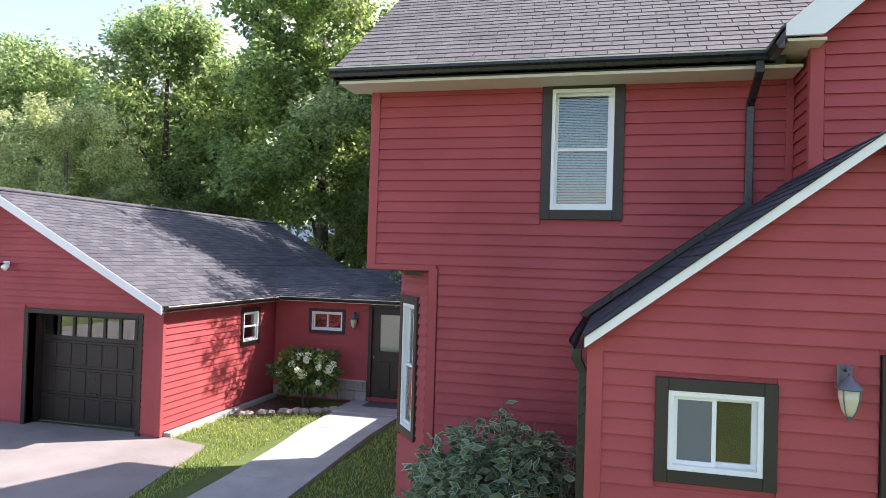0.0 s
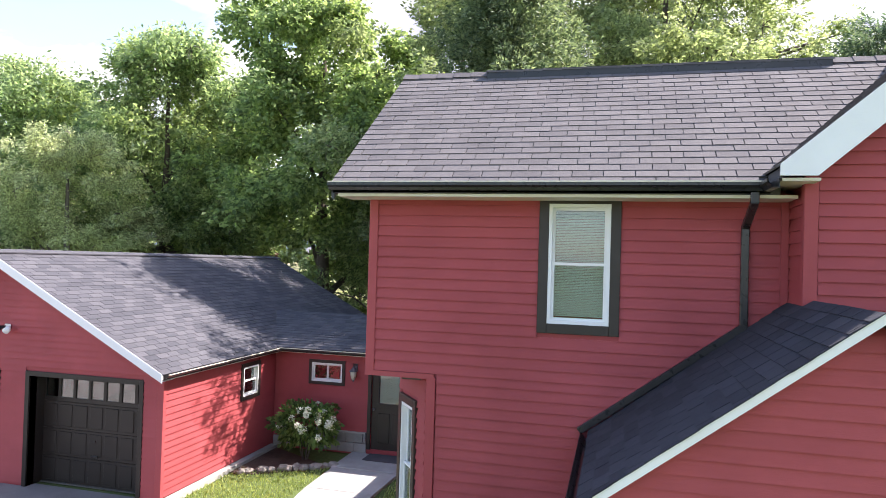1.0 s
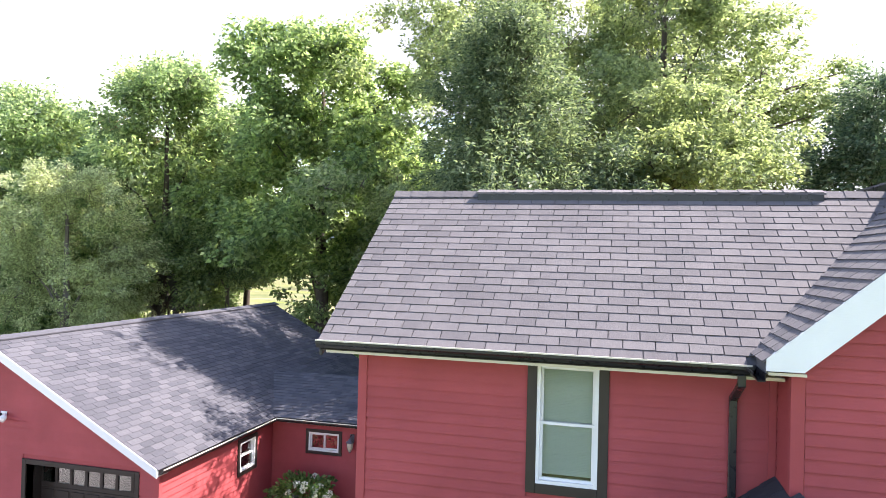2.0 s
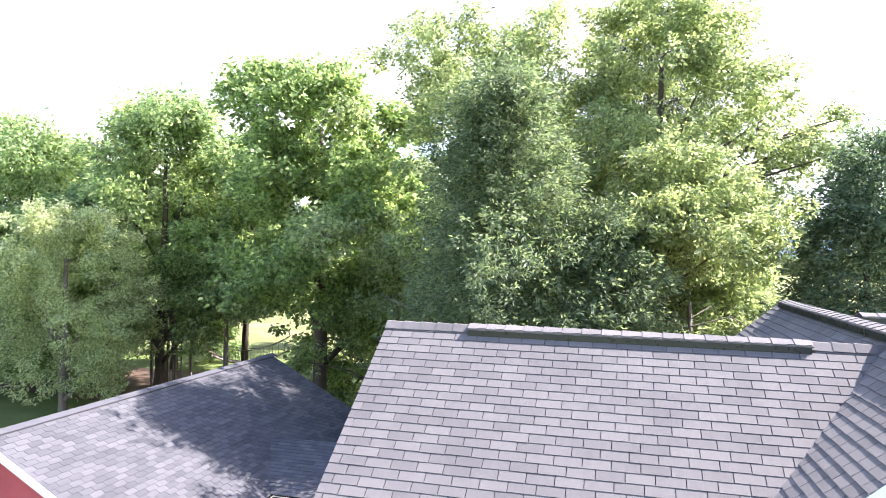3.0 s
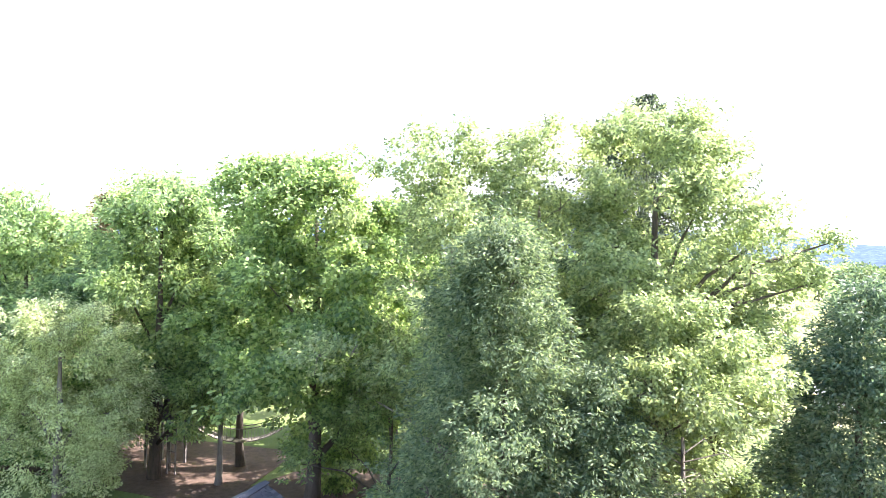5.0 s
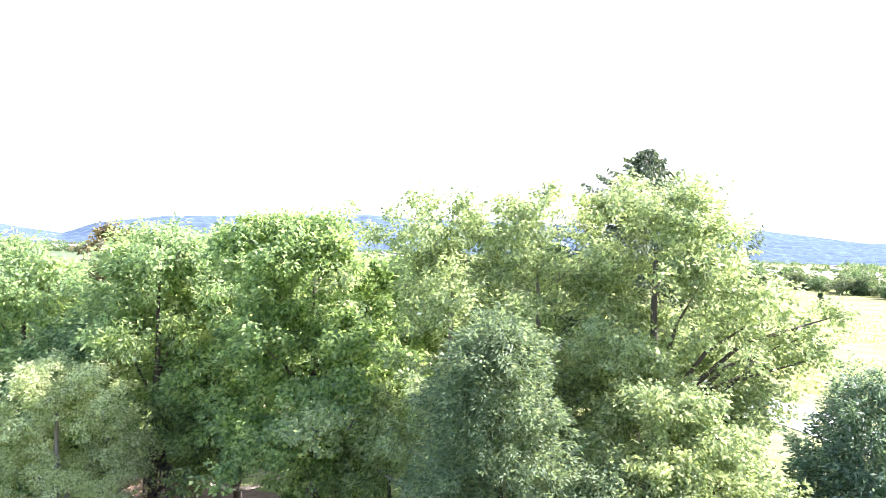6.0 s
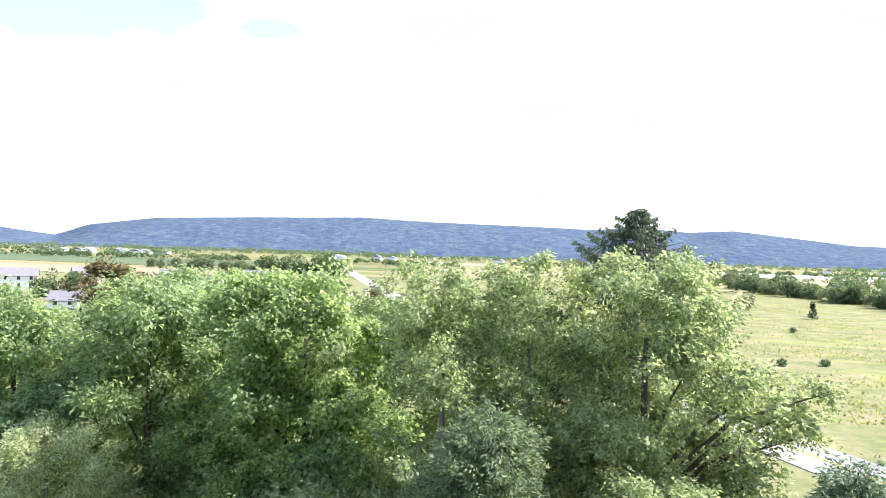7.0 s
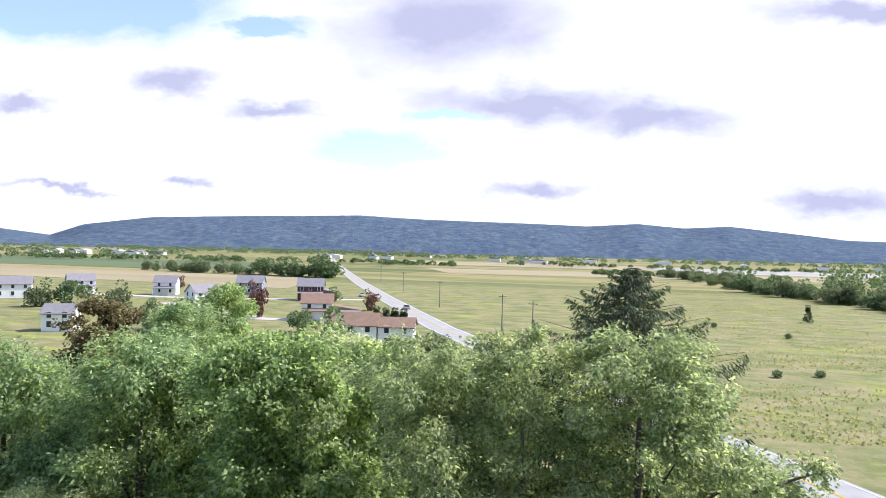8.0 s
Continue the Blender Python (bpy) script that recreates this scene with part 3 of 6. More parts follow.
# the lower roof's left slope, along which the pipe runs
PY, PAX, PAZ, PEX, PEZ = 5.05, 1.84, 4.12, -0.015, 2.71
PSL = (PAZ - PEZ) / (PAX - PEX)
downspout(house, [(dsx, EY - 0.05, 5.06), (dsx, EY - 0.05, 4.99), (dsx, WY - 0.055, 4.78), (dsx, WY - 0.055, PEZ + PSL * (dsx - PEX) + 0.06), (-0.12, WY - 0.06, PEZ + PSL * (-0.12 - PEX) + 0.09)])

# ---- the gabled wing beside it ----
WGY, WX = 6.6, 1.79
wing = thing("gabled_wing", (0, 0, 0), "red lap-sided gable wing with white rake boards", "house")
W_END = 15.35
part("wall", Shape().box(WX, WX + 0.15, WGY, WGY + 0.7, 0, 5.2), RED, wing)
part("wall", Shape().prism([(WX, 0), (2 * WRX - WX, 0), (2 * WRX - WX, 5.28), (WRX, WRZ - 0.12), (WX, 5.28)], WGY, WGY + 0.15), RED, wing)
part("wall", Shape().box(WX, WX + 0.15, RIDGE_Y + 1.5, W_END - 0.3, 0, 5.2), RED, wing)
part("wall", Shape().prism([(WX, 0), (2 * WRX - WX, 0), (2 * WRX - WX, 5.28), (WRX, WRZ - 0.12), (WX, 5.28)], W_END - 0.4, W_END - 0.25), RED, wing)
part("wall", Shape().box(2 * WRX - WX - 0.15, 2 * WRX - WX, WGY, W_END - 0.3, 0, 5.2), RED, wing)
siding(wing, ident(0, WGY, 0), lambda z: (WX + 0.09 if z < 5.28 else max(WX + 0.09, WRX - (WRZ - 0.1 - z) / WSL), min(2 * WRX - WX, WRX + (WRZ - 0.1 - z) / WSL)), 2.6, 6.85, COURSE, [], RED)
siding(wing, Matrix.Translation((WX, WY, 0)) @ Matrix.Rotation(radians(-90), 4, "Z"), lambda z: (0.01, WY - WGY - 0.05), 2.6, 5.1, COURSE, [], RED)
part("corner_board", Shape().box(WX - 0.03, WX + 0.085, WGY - 0.034, WGY + 0.06, 3.0, 5.26), RED_TRIM, wing, bevel=0.005)
wdeck = Shape()
for sgn in (-1, 1):
    xe = WRX + sgn * (WRX - W_EAVE_X)
    wtop = [(xe, 6.33, WEZ), (WRX, 6.33, WRZ), (WRX, W_END, WRZ), (xe, W_END, WEZ)]
    if sgn < 0:
        wdeck.hexa([(x, y, z - T) for x, y, z in wtop] + [(x, y, z - 0.004) for x, y, z in wtop])
    else:
        wdeck.hexa([(x, y, z - T) for x, y, z in wtop] + [(x, y, z) for x, y, z in wtop])
wroof = part("roof", wdeck, FELT, wing, "taupe three-tab asphalt shingle roof")
WLEN = math.hypot(WRX - W_EAVE_X, WRZ - WEZ)


shingles((W_EAVE_X - 0.02, W_END, WEZ), (0, -1, 0), (WRX - W_EAVE_X, 0, WRZ - WEZ), 8, WLEN, lambda q: (0, W_END - 6.31), 0.265, 0.135, False, (ROOF_MAIN, ROOF_MAIN_JOINED), wroof, 5, 0.018)
for y0, y1 in ((6.31, 6.9), (W_END - 0.5, W_END)):
    y = y0
    while y < y1:
        wcap = Shape()
        for sgn in (-1, 1):
            e = min(y + 0.25, y1 + 0.02)
            wcap.hexa([(WRX, y, WRZ - 0.02), (WRX, e, WRZ - 0.01), (WRX + sgn * 0.15, e, WRZ - 0.15), (WRX + sgn * 0.15, y, WRZ - 0.16),
                       (WRX, y, WRZ + 0.025), (WRX, e, WRZ + 0.035), (WRX + sgn * 0.16, e, WRZ - 0.10), (WRX + sgn * 0.16, y, WRZ - 0.11)])
        part("ridge_cap", wcap, ROOF_MAIN, wroof)
        y += 0.25
ridge_vent(wroof, (WRX, 6.9, WRZ + 0.06), (0, 1, 0), W_END - 7.4)
# a cross gable on the far side meets the wing's ridge
CGY, CGX = 12.25, 8.6
cross = Shape()
for sgn in (-1, 1):
    q = [(WRX + 0.05, CGY, WRZ - 0.02), (CGX, CGY, WRZ - 0.02), (CGX, CGY + sgn * 2.3, EAVE_Z), (WRX + 2.3, CGY + sgn * 2.3, EAVE_Z)]
    cross.hexa([(x, y, z - T) for x, y, z in q] + q)
for y0, y1 in ((CGY - 2.1, CGY - 1.95), (CGY + 1.95, CGY + 2.1)):
    part("wall", Shape().box(2 * WRX - WX, CGX - 0.3, y0, y1, 0, 5.2), RED, wing)
gable_end = Shape()
gable_end.v = [(x, y, z) for x in (CGX - 0.45, CGX - 0.3) for y, z in ((CGY - 1.95, 0), (CGY + 1.95, 0), (CGY + 1.95, 5.2), (CGY, WRZ - 0.2), (CGY - 1.95, 5.2))]
gable_end.f = [(0, 1, 2, 3, 4), (9, 8, 7, 6, 5)] + [(i, 5 + i, 5 + (i + 1) % 5, (i + 1) % 5) for i in range(5)]
part("wall", gable_end, RED, wing)
croof = part("cross_gable_roof", cross, FELT, wing, "taupe asphalt shingle roof")
for sgn in (-1, 1):
    CL = math.hypot(2.3, WRZ - EAVE_Z)
    shingles((CGX, CGY + sgn * 2.3, EAVE_Z), (-1, 0, 0), (0, -sgn * 2.3, WRZ - EAVE_Z), 5, CL, lambda q: (0, CGX - WRX - 2.2 * (1 - q / CL)), 0.265, 0.128, False, (ROOF_MAIN, ROOF_MAIN_JOINED), croof, 21 + sgn)
ridge_vent(croof, (4.1, CGY, WRZ + 0.03), (1, 0, 0), 4.2)
for sgn in (-1, 1):
    a, b = W_EAVE_X if sgn < 0 else 2 * WRX - W_EAVE_X, WRX
    pts = [(a, WEZ - 0.07), (a - sgn * 0.29, WEZ - 0.07), (b, WRZ - 0.29), (b, WRZ + 0.02), (a, WEZ + 0.03)]
    part("rake_board", Shape().prism(pts if sgn < 0 else [(x, z) for x, z in reversed(pts)], 6.30, 6.335), WHITE, wing, "white painted rake board")
part("eave_return", Shape().box(W_EAVE_X + 0.02, WX + 0.04, 6.34, 7.1, EAVE_Z - 0.03, EAVE_Z - 0.005), CREAM, wing, "cream boxed eave return")
part("rake_soffit", Shape().hexa([(WX, 6.335, 5.27), (WRX, 6.335, WRZ - 0.13), (WRX, WGY, WRZ - 0.13), (WX, WGY, 5.27), (WX, 6.335, 5.285), (WRX, 6.335, WRZ - 0.115), (WRX, WGY, WRZ - 0.115), (WX, WGY, 5.285)]), CREAM, wing)
gutter(wing, Matrix.Translation((W_EAVE_X, 6.72, EAVE_Z - 0.01)) @ Matrix.Rotation(radians(-90), 4, "Z"), 0.40, "black gutter corner")

# ---- the low gabled entry in front ----
entry = thing("entry_gable", (0, 0, 0), "low red lap-sided entry with charcoal shingle roof", "house")
PX0, PX1 = 0.03, 2 * PAX - 0.03
PW = (0.463, 1.232, 1.765, 2.47)
part("wall", wall_panels(Shape(), PX0, PX1, 0.0, 2.66, PY, PY + 0.14, [(PW[0] + 0.085, PW[1] - 0.085, PW[2] + 0.085, PW[3] - 0.085), (1.92, 2.80, 0.12, 2.62)]), RED, entry)
part("gable", Shape().prism([(PX0, 2.66), (PX1, 2.66), (PAX, PAZ - 0.06)], PY, PY + 0.14), RED, entry)
part("wall", Shape().box(PX0, PX0 + 0.14, PY + 0.14, WY - 0.03, 0, 2.66), RED, entry)
part("wall", Shape().box(PX1 - 0.14, PX1, PY + 0.14, WGY, 0, 2.66), RED, entry)
siding(entry, ident(0, PY, 0), lambda z: (PX0 + 0.08 if z < 2.75 else PX0 + (z - 2.68) / PSL, PX1 - 0.08 if z < 2.75 else PX1 - (z - 2.68) / PSL), 0.25, PAZ - 0.1, COURSE * 1.0, [PW, (1.82, 2.95, 0.0, 2.72)], RED)
part("corner_board", Shape().box(PX0 - 0.03, PX0 + 0.08, PY - 0.034, PY + 0.05, 0.1, 2.72), RED_TRIM, entry, bevel=0.005)
pdeck = Shape()
for sgn in (-1, 1):
    xe = PAX + sgn * (PAX - PEX)
    ptop = [(xe, 4.92, PEZ), (PAX, 4.92, PAZ), (PAX, WGY - 0.03, PAZ), (xe, WGY - 0.03 if sgn > 0 else WY - 0.03, PEZ)]
    pdeck.hexa([(x, y, z - 0.05) for x, y, z in ptop] + [(x, y, z - 0.003) for x, y, z in ptop])
proof = part("roof", pdeck, FELT, entry, "dark charcoal asphalt shingle roof")
PLEN = math.hypot(PAX - PEX, PAZ - PEZ)
shingles((PEX - 0.02, WY - 0.04, PEZ), (0, -1, 0), (PAX - PEX, 0, PAZ - PEZ), 2, PLEN, lambda s: (0 if PEX + s * (PAX - PEX) / PLEN < 1.72 else WY - WGY + 0.05, WY - 4.92), 0.26, 0.14, True, (ROOF_DARK, ROOF_DARK), proof, 8)
for sgn in (-1, 1):
    a = PEX if sgn < 0 else 2 * PAX - PEX
    pts = [(a, PEZ - 0.06), (PAX, PAZ - 0.06), (PAX, PAZ + 0.012), (a, PEZ + 0.012)]
    part("rake_board", Shape().prism(pts if sgn < 0 else pts[::-1], 4.895, 4.92), WHITE, entry, "white painted rake board")
part("rake_soffit", Shape().prism([(PEX, PEZ - 0.068), (PAX, PAZ - 0.068), (PAX, PAZ - 0.054), (PEX, PEZ - 0.054)], 4.93, PY), RED_TRIM, entry)
gutter(entry, Matrix.Translation((PEX - 0.005, WY - 0.03, PEZ - 0.0)) @ Matrix.Rotation(radians(-90), 4, "Z"), WY - 4.95, "black gutter")
downspout(entry, [(PEX - 0.06, 5.12, 2.62), (PEX - 0.06, 5.12, 2.55), (PEX - 0.012, 5.13, 2.45), (PEX - 0.012, 5.13, 0.2)])
window("window_3", ident(PW[0], PY, PW[2]), PW[1] - PW[0], PW[3] - PW[2], "slider_screen", "small white sliding window with dark brown casing", 0.085)
for x0, x1, z0, z1 in ((1.83, 1.92, 0.1, 2.70), (2.85, 2.94, 0.1, 2.70), (1.92, 2.85, 2.62, 2.70)):
    part("door_casing", Shape().box(x0, x1, PY - 0.045, PY, z0, z1), BROWN, entry, bevel=0.004)
part("entry_door", Shape().box(1.92, 2.85, PY + 0.04, PY + 0.09, 0.12, 2.62), DOOR_PAINT, entry)
wall_lamp(ident(1.615, PY - 0.024, 2.485), "dark metal carriage wall lamp with frosted glass", 0.82)
part("lamp_block", Shape().box(1.56, 1.70, PY - 0.024, PY - 0.0, 2.42, 2.66), RED_TRIM, entry)

# ---- the garage ----
GY, GX, GAX, GAZ, GEZ = 10.45, -7.42, -11.05, 4.33, 2.30
GEX = GX + 0.18
garage = thing("garage", (0, 0, 0), "red lap-sided two-door garage with grey shingle roof", "garage")
GX1 = 2 * GAX - GX
GDOORS = ((-10.34, -7.80), (-13.46, -10.92))
GTOP = 2.13
GSL = (GAZ - GEZ) / (GEX - GAX)
GBACK = 21.0
GWIN = (2.52, 3.30, 1.30, 2.08)
part("wall", wall_panels(Shape(), GX1, GX, 0, 2.30, GY, GY + 0.15, [(a + 0.09, b - 0.09, 0, GTOP - 0.09) for a, b in GDOORS]), RED, garage)
part("gable", Shape().prism([(GX1, 2.30), (GX, 2.30), (GAX, GAZ - 0.08)], GY, GY + 0.15), RED, garage)
GSM = Matrix.Translation((GX, GY, 0)) @ Matrix.Rotation(radians(90), 4, "Z")
part("wall", at(GSM, wall_panels(Shape(), 0.15, GBACK - GY, 0, 2.30, 0, 0.15, [(GWIN[0] + 0.08, GWIN[1] - 0.08, GWIN[2] + 0.08, GWIN[3] - 0.08)])), RED, garage)
part("wall", Shape().box(GX1, GX1 + 0.15, GY + 0.15, GBACK, 0, 2.30), RED, garage)
part("wall", Shape().prism([(GX1, 0), (GX, 0), (GX, 2.3), (GAX, GAZ - 0.08), (GX1, 2.3)], GBACK - 0.35, GBACK - 0.2), RED, garage)
siding(garage, ident(0, GY, 0), lambda z: (GX1 if z < 2.3 else GX1 + (z - 2.26) / GSL, GX - 0.09 if z < 2.25 else GX - (z - 2.26) / GSL), 0.06, GAZ - 0.15, 0.12, [(a, b, 0, GTOP) for a, b in GDOORS], RED)
siding(garage, GSM, lambda z: (0.03, 3.95), 0.10, 2.28, 0.12, [GWIN], RED)
part("corner_board", Shape().box(GX - 0.09, GX + 0.035, GY - 0.035, GY + 0.05, 0.02, 2.26), RED_TRIM, garage, bevel=0.005)
gdeck = Shape()
for sgn in (1, -1):
    xe = GEX if sgn > 0 else 2 * GAX - GEX
    gt = [(xe, GY - 0.28, GEZ), (GAX, GY - 0.28, GAZ), (GAX, GBACK, GAZ), (xe, GBACK, GEZ)]
    gdeck.hexa([(x, y, z - 0.09) for x, y, z in gt] + [(x, y, z - 0.003) for x, y, z in gt])
groof = part("roof", gdeck, FELT, garage, "slate grey architectural shingle roof")
GLEN = math.hypot(GEX - GAX, GAZ - GEZ)
shingles((GEX + 0.02, GY - 0.29, GEZ), (0, 1, 0), (GAX - GEX, 0, GAZ - GEZ), 12, GLEN, lambda s: (0, GBACK - GY + 0.3), 0.30, 0.14, False, (ROOF_GARAGE, ROOF_GARAGE), groof, 11)
gcap, y = Shape(), GY - 0.3
while y < GBACK:
    gcap = Shape()
    for sgn in (-1, 1):
        gcap.hexa([(GAX, y, GAZ + 0.0), (GAX, y + 0.26, GAZ + 0.008), (GAX + sgn * 0.16, y + 0.26, GAZ - 0.045), (GAX + sgn * 0.16, y, GAZ - 0.05),
                   (GAX, y, GAZ + 0.03), (GAX, y + 0.26, GAZ + 0.038), (GAX + sgn * 0.165, y + 0.26, GAZ - 0.02), (GAX + sgn * 0.165, y, GAZ - 0.026)])
    part("ridge_cap", gcap, ROOF_GARAGE, groof)
    y += 0.25
for sgn in (1, -1):
    a = GEX if sgn > 0 else 2 * GAX - GEX
    pts = [(GAX, GAZ - 0.16), (a, GEZ - 0.14), (a, GEZ + 0.012), (GAX, GAZ + 0.012)]
    part("rake_board", Shape().prism(pts if sgn > 0 else pts[::-1], GY - 0.305, GY - 0.28), WHITE, garage, "white painted rake board")
    part("rake_soffit", Shape().prism([(GAX, GAZ - 0.13), (a, GEZ - 0.12), (a, GEZ - 0.11), (GAX, GAZ - 0.12)], GY - 0.28, GY), WHITE, garage)
part("eave_soffit", Shape().box(GX, GEX, GY, 14.3, GEZ - 0.11, GEZ - 0.095), WHITE, garage)
gutter(garage, Matrix.Translation((GEX + 0.003, GY - 0.24, GEZ)) @ Matrix.Rotation(radians(90), 4, "Z"), 4.0, "black gutter with pale lip")
part("gutter_lip", Shape().box(GEX + 0.09, GEX + 0.108, GY - 0.24, 14.2, GEZ - 0.008, GEZ + 0.006), CREAM, garage)
part("footing", Shape().box(GX, GX + 0.16, GY + 0.1, 14.4, -0.05, 0.07), CONCRETE, garage)
window("window_4", GSM @ Matrix.Translation((GWIN[0], 0, GWIN[2])), GWIN[1] - GWIN[0], GWIN[3] - GWIN[2], "hung", "small white sash window with dark casing in the garage side", 0.08)


def garage_door(x0, x1, label):
    root = thing("garage_door", ((x0 + x1) / 2, GY, 0), label, "garage door")
    off = Matrix.Translation((-(x0 + x1) / 2, -GY, 0))
    for a, b, c, d in ((x0, x0 + 0.09, 0, GTOP), (x1 - 0.09, x1, 0, GTOP), (x0 + 0.09, x1 - 0.09, GTOP - 0.09, GTOP)):
        part("casing", at(off, Shape().box(a, b, GY - 0.035, GY + 0.36, c, d)), DOOR_PAINT, root, bevel=0.004)
    a, b, y = x0 + 0.09, x1 - 0.09, GY + 0.34
    rows, cols = 4, 7
    h, w = (GTOP - 0.1) / rows, (b - a) / cols
    for r in range(rows):
        z = 0.01 + r * h
        sec = Shape()
        glazed = r == rows - 1
        if not glazed:
            sec.box(a, b, y, y + 0.04, z, z + h - 0.008)
        else:
            wall_panels(sec, a, b, z, z + h - 0.008, y, y + 0.04, [(a + k * w + 0.03, a + (k + 1) * w - 0.03, z + 0.08, z + h - 0.07) for k in range(cols)])
        section = part("section", at(off, sec), DOOR_PAINT, root)
        for k in range(cols):
            p0, p1 = a + k * w + 0.03, a + (k + 1) * w - 0.03
            if glazed:
                pane = part("pane", at(off, Shape().box(p0, p1, y + 0.015, y + 0.02, z + 0.08, z + h - 0.07)), GLASS, section)
            else:
                part("panel", at(off, Shape().box(p0, p1, y - 0.014, y + 0.002, z + 0.05, z + h - 0.05)), DOOR_PAINT, section, bevel=0.008)
    part("handle", at(off, Shape().box((a + b) / 2 - 0.08, (a + b) / 2 + 0.08, y - 0.04, y - 0.005, 0.55, 0.59)), BLACK, root, bevel=0.006)
    part("lock", at(off, Shape().tube([((a + b) / 2, y - 0.03, 0.85), ((a + b) / 2, y, 0.85)], [0.022, 0.022], 10)), BLACK, root)
    return root


for a, b in GDOORS:
    garage_door(a, b, "closed espresso-brown panelled garage door with glazed top row")
flood = thing("floodlight", (-10.78, GY, 2.92), "white twin-head floodlight under the garage gable", "floodlight")
part("base_plate", Shape().box(-0.07, 0.07, -0.05, -0.02, -0.05, 0.05), WHITE, flood, bevel=0.01)
for dx in (-0.11, 0.11):
    part("lamp_head", Shape().tube([(dx * 0.3, -0.05, 0.0), (dx * 0.8, -0.09, -0.01), (dx, -0.13, -0.03), (dx * 1.1, -0.2, -0.07)], [0.02, 0.03, 0.055, 0.06], 12), BLACK if dx < 0 else WHITE, flood, smooth=True)

# ---- the linking wing between garage and house ----
BY = 14.5
link = thing("breezeway", (0, 0, 0), "low red lap-sided link wing with shingle roof", "house")
BX1 = -2.25
BWIN = (-6.56, -5.68, 1.50, 2.06)
BDOOR = (-5.12, -4.05, 0.14, 2.20)
part("wall", wall_panels(Shape(), GX, BX1, 0, 2.32, BY, BY + 0.15, [(BWIN[0] + 0.07, BWIN[1] - 0.07, BWIN[2] + 0.07, BWIN[3] - 0.07), (BDOOR[0] + 0.08, BDOOR[1] - 0.08, 0.14, 2.12)]), RED, link)
part("wall", Shape().box(GX, BX1, 18.2, 18.35, 0, 2.32), RED, link)
siding(link, ident(0, BY, 0), lambda z: (GX + 0.03, BX1), 0.50, 2.30, 0.12, [BWIN, BDOOR], RED)
for row in range(2):
    x, k = GX + 0.02 + row * 0.2, 0
    while x < BDOOR[0] - 0.05:
        part("block", Shape().box(x, min(x + 0.39, BDOOR[0] - 0.01), BY - 0.05, BY - 0.001, 0.05 + row * 0.22, 0.26 + row * 0.22), BLOCK, link, bevel=0.006)
        x += 0.4
part("ledge", Shape().box(GX, BDOOR[0] - 0.01, BY - 0.09, BY - 0.001, 0.482, 0.51), CONCRETE, link)
BRY, BRZ, BEY, BEZ = 16.4, 2.95, 14.22, 2.32
bdeck = Shape()
bt = [(GX - 1.2, BEY, BEZ), (BX1, BEY, BEZ), (BX1, BRY, BRZ), (GX - 1.2, BRY, BRZ)]
bdeck.hexa([(x, y, z - 0.08) for x, y, z in bt] + [(x, y, z - 0.003) for x, y, z in bt])
bt = [(GX - 1.2, BRY, BRZ), (BX1, BRY, BRZ), (BX1, 18.6, BEZ), (GX - 1.2, 18.6, BEZ)]
bdeck.hexa([(x, y, z - 0.08) for x, y, z in bt] + [(x, y, z) for x, y, z in bt])
broof = part("roof", bdeck, FELT, link, "slate grey shingle roof")
shingles((GX - 1.2, BEY - 0.02, BEZ), (1, 0, 0), (0, BRY - BEY, BRZ - BEZ), 6, math.hypot(BRY - BEY, BRZ - BEZ), lambda s: (0, BX1 - GX + 1.2), 0.30, 0.14, False, (ROOF_GARAGE, ROOF_GARAGE), broof, 13)
gutter(link, ident(GEX + 0.1, BEY, BEZ - 0.005), BX1 - GEX - 0.1, "black gutter")
part("gutter_lip", Shape().box(GEX + 0.1, BX1, BEY - 0.112, BEY - 0.094, BEZ - 0.012, BEZ + 0.002), CREAM, link)
part("soffit", Shape().box(GX, BX1, BEY, BY, BEZ - 0.1, BEZ - 0.085), WHITE, link)
window("window_5", ident(BWIN[0], BY, BWIN[2]), BWIN[1] - BWIN[0], BWIN[3] - BWIN[2], "slider", "low white sliding window with dark casing beside the back door", 0.07)
wall_lamp(ident(-5.43, BY - 0.02, 1.86), "small dark carriage wall lamp beside the back door", 0.95)
for a, b, c, d in ((BDOOR[0], BDOOR[0] + 0.08, 0.14, 2.2), (BDOOR[1] - 0.08, BDOOR[1], 0.14, 2.2), (BDOOR[0] + 0.08, BDOOR[1] - 0.08, 2.12, 2.2)):
    part("door_casing", Shape().box(a, b, BY - 0.04, BY, c, d), BROWN, link, bevel=0.004)
door = tagged(part("door_1", wall_panels(Shape(), BDOOR[0] + 0.08, BDOOR[1] - 0.08, 0.14, 2.12, BY + 0.03, BY + 0.08, [(-4.88, -4.28, 1.16, 1.98)]), DOOR_PAINT), "closed espresso-brown back door with a half-height window", "door", kind="structure")
part("pane", Shape().box(-4.88, -4.28, BY + 0.05, BY + 0.056, 1.16, 1.98), GLASS, door)
part("curtain", Shape().box(-4.87, -4.29, BY + 0.1, BY + 0.11, 1.16, 1.98), CREAM, door, "pale curtain behind the glass")
for a in (-4.88, -4.55):
    part("door_panel", Shape().box(a, a + 0.27, BY + 0.012, BY + 0.032, 0.3, 0.95), DOOR_PAINT, door, bevel=0.008)
part("doorknob", Shape().lathe(-4.98, BY, [(0.0, 1.0), (0.03, 1.01), (0.03, 1.05), (0, 1.06)], 10), LAMP_METAL, door)
tagged(part("doormat", Shape().box(-5.0, -4.2, BY - 0.6, BY - 0.1, 0.065, 0.08), FELT, None, bevel=0.004), "dark doormat on the concrete step", "doormat")
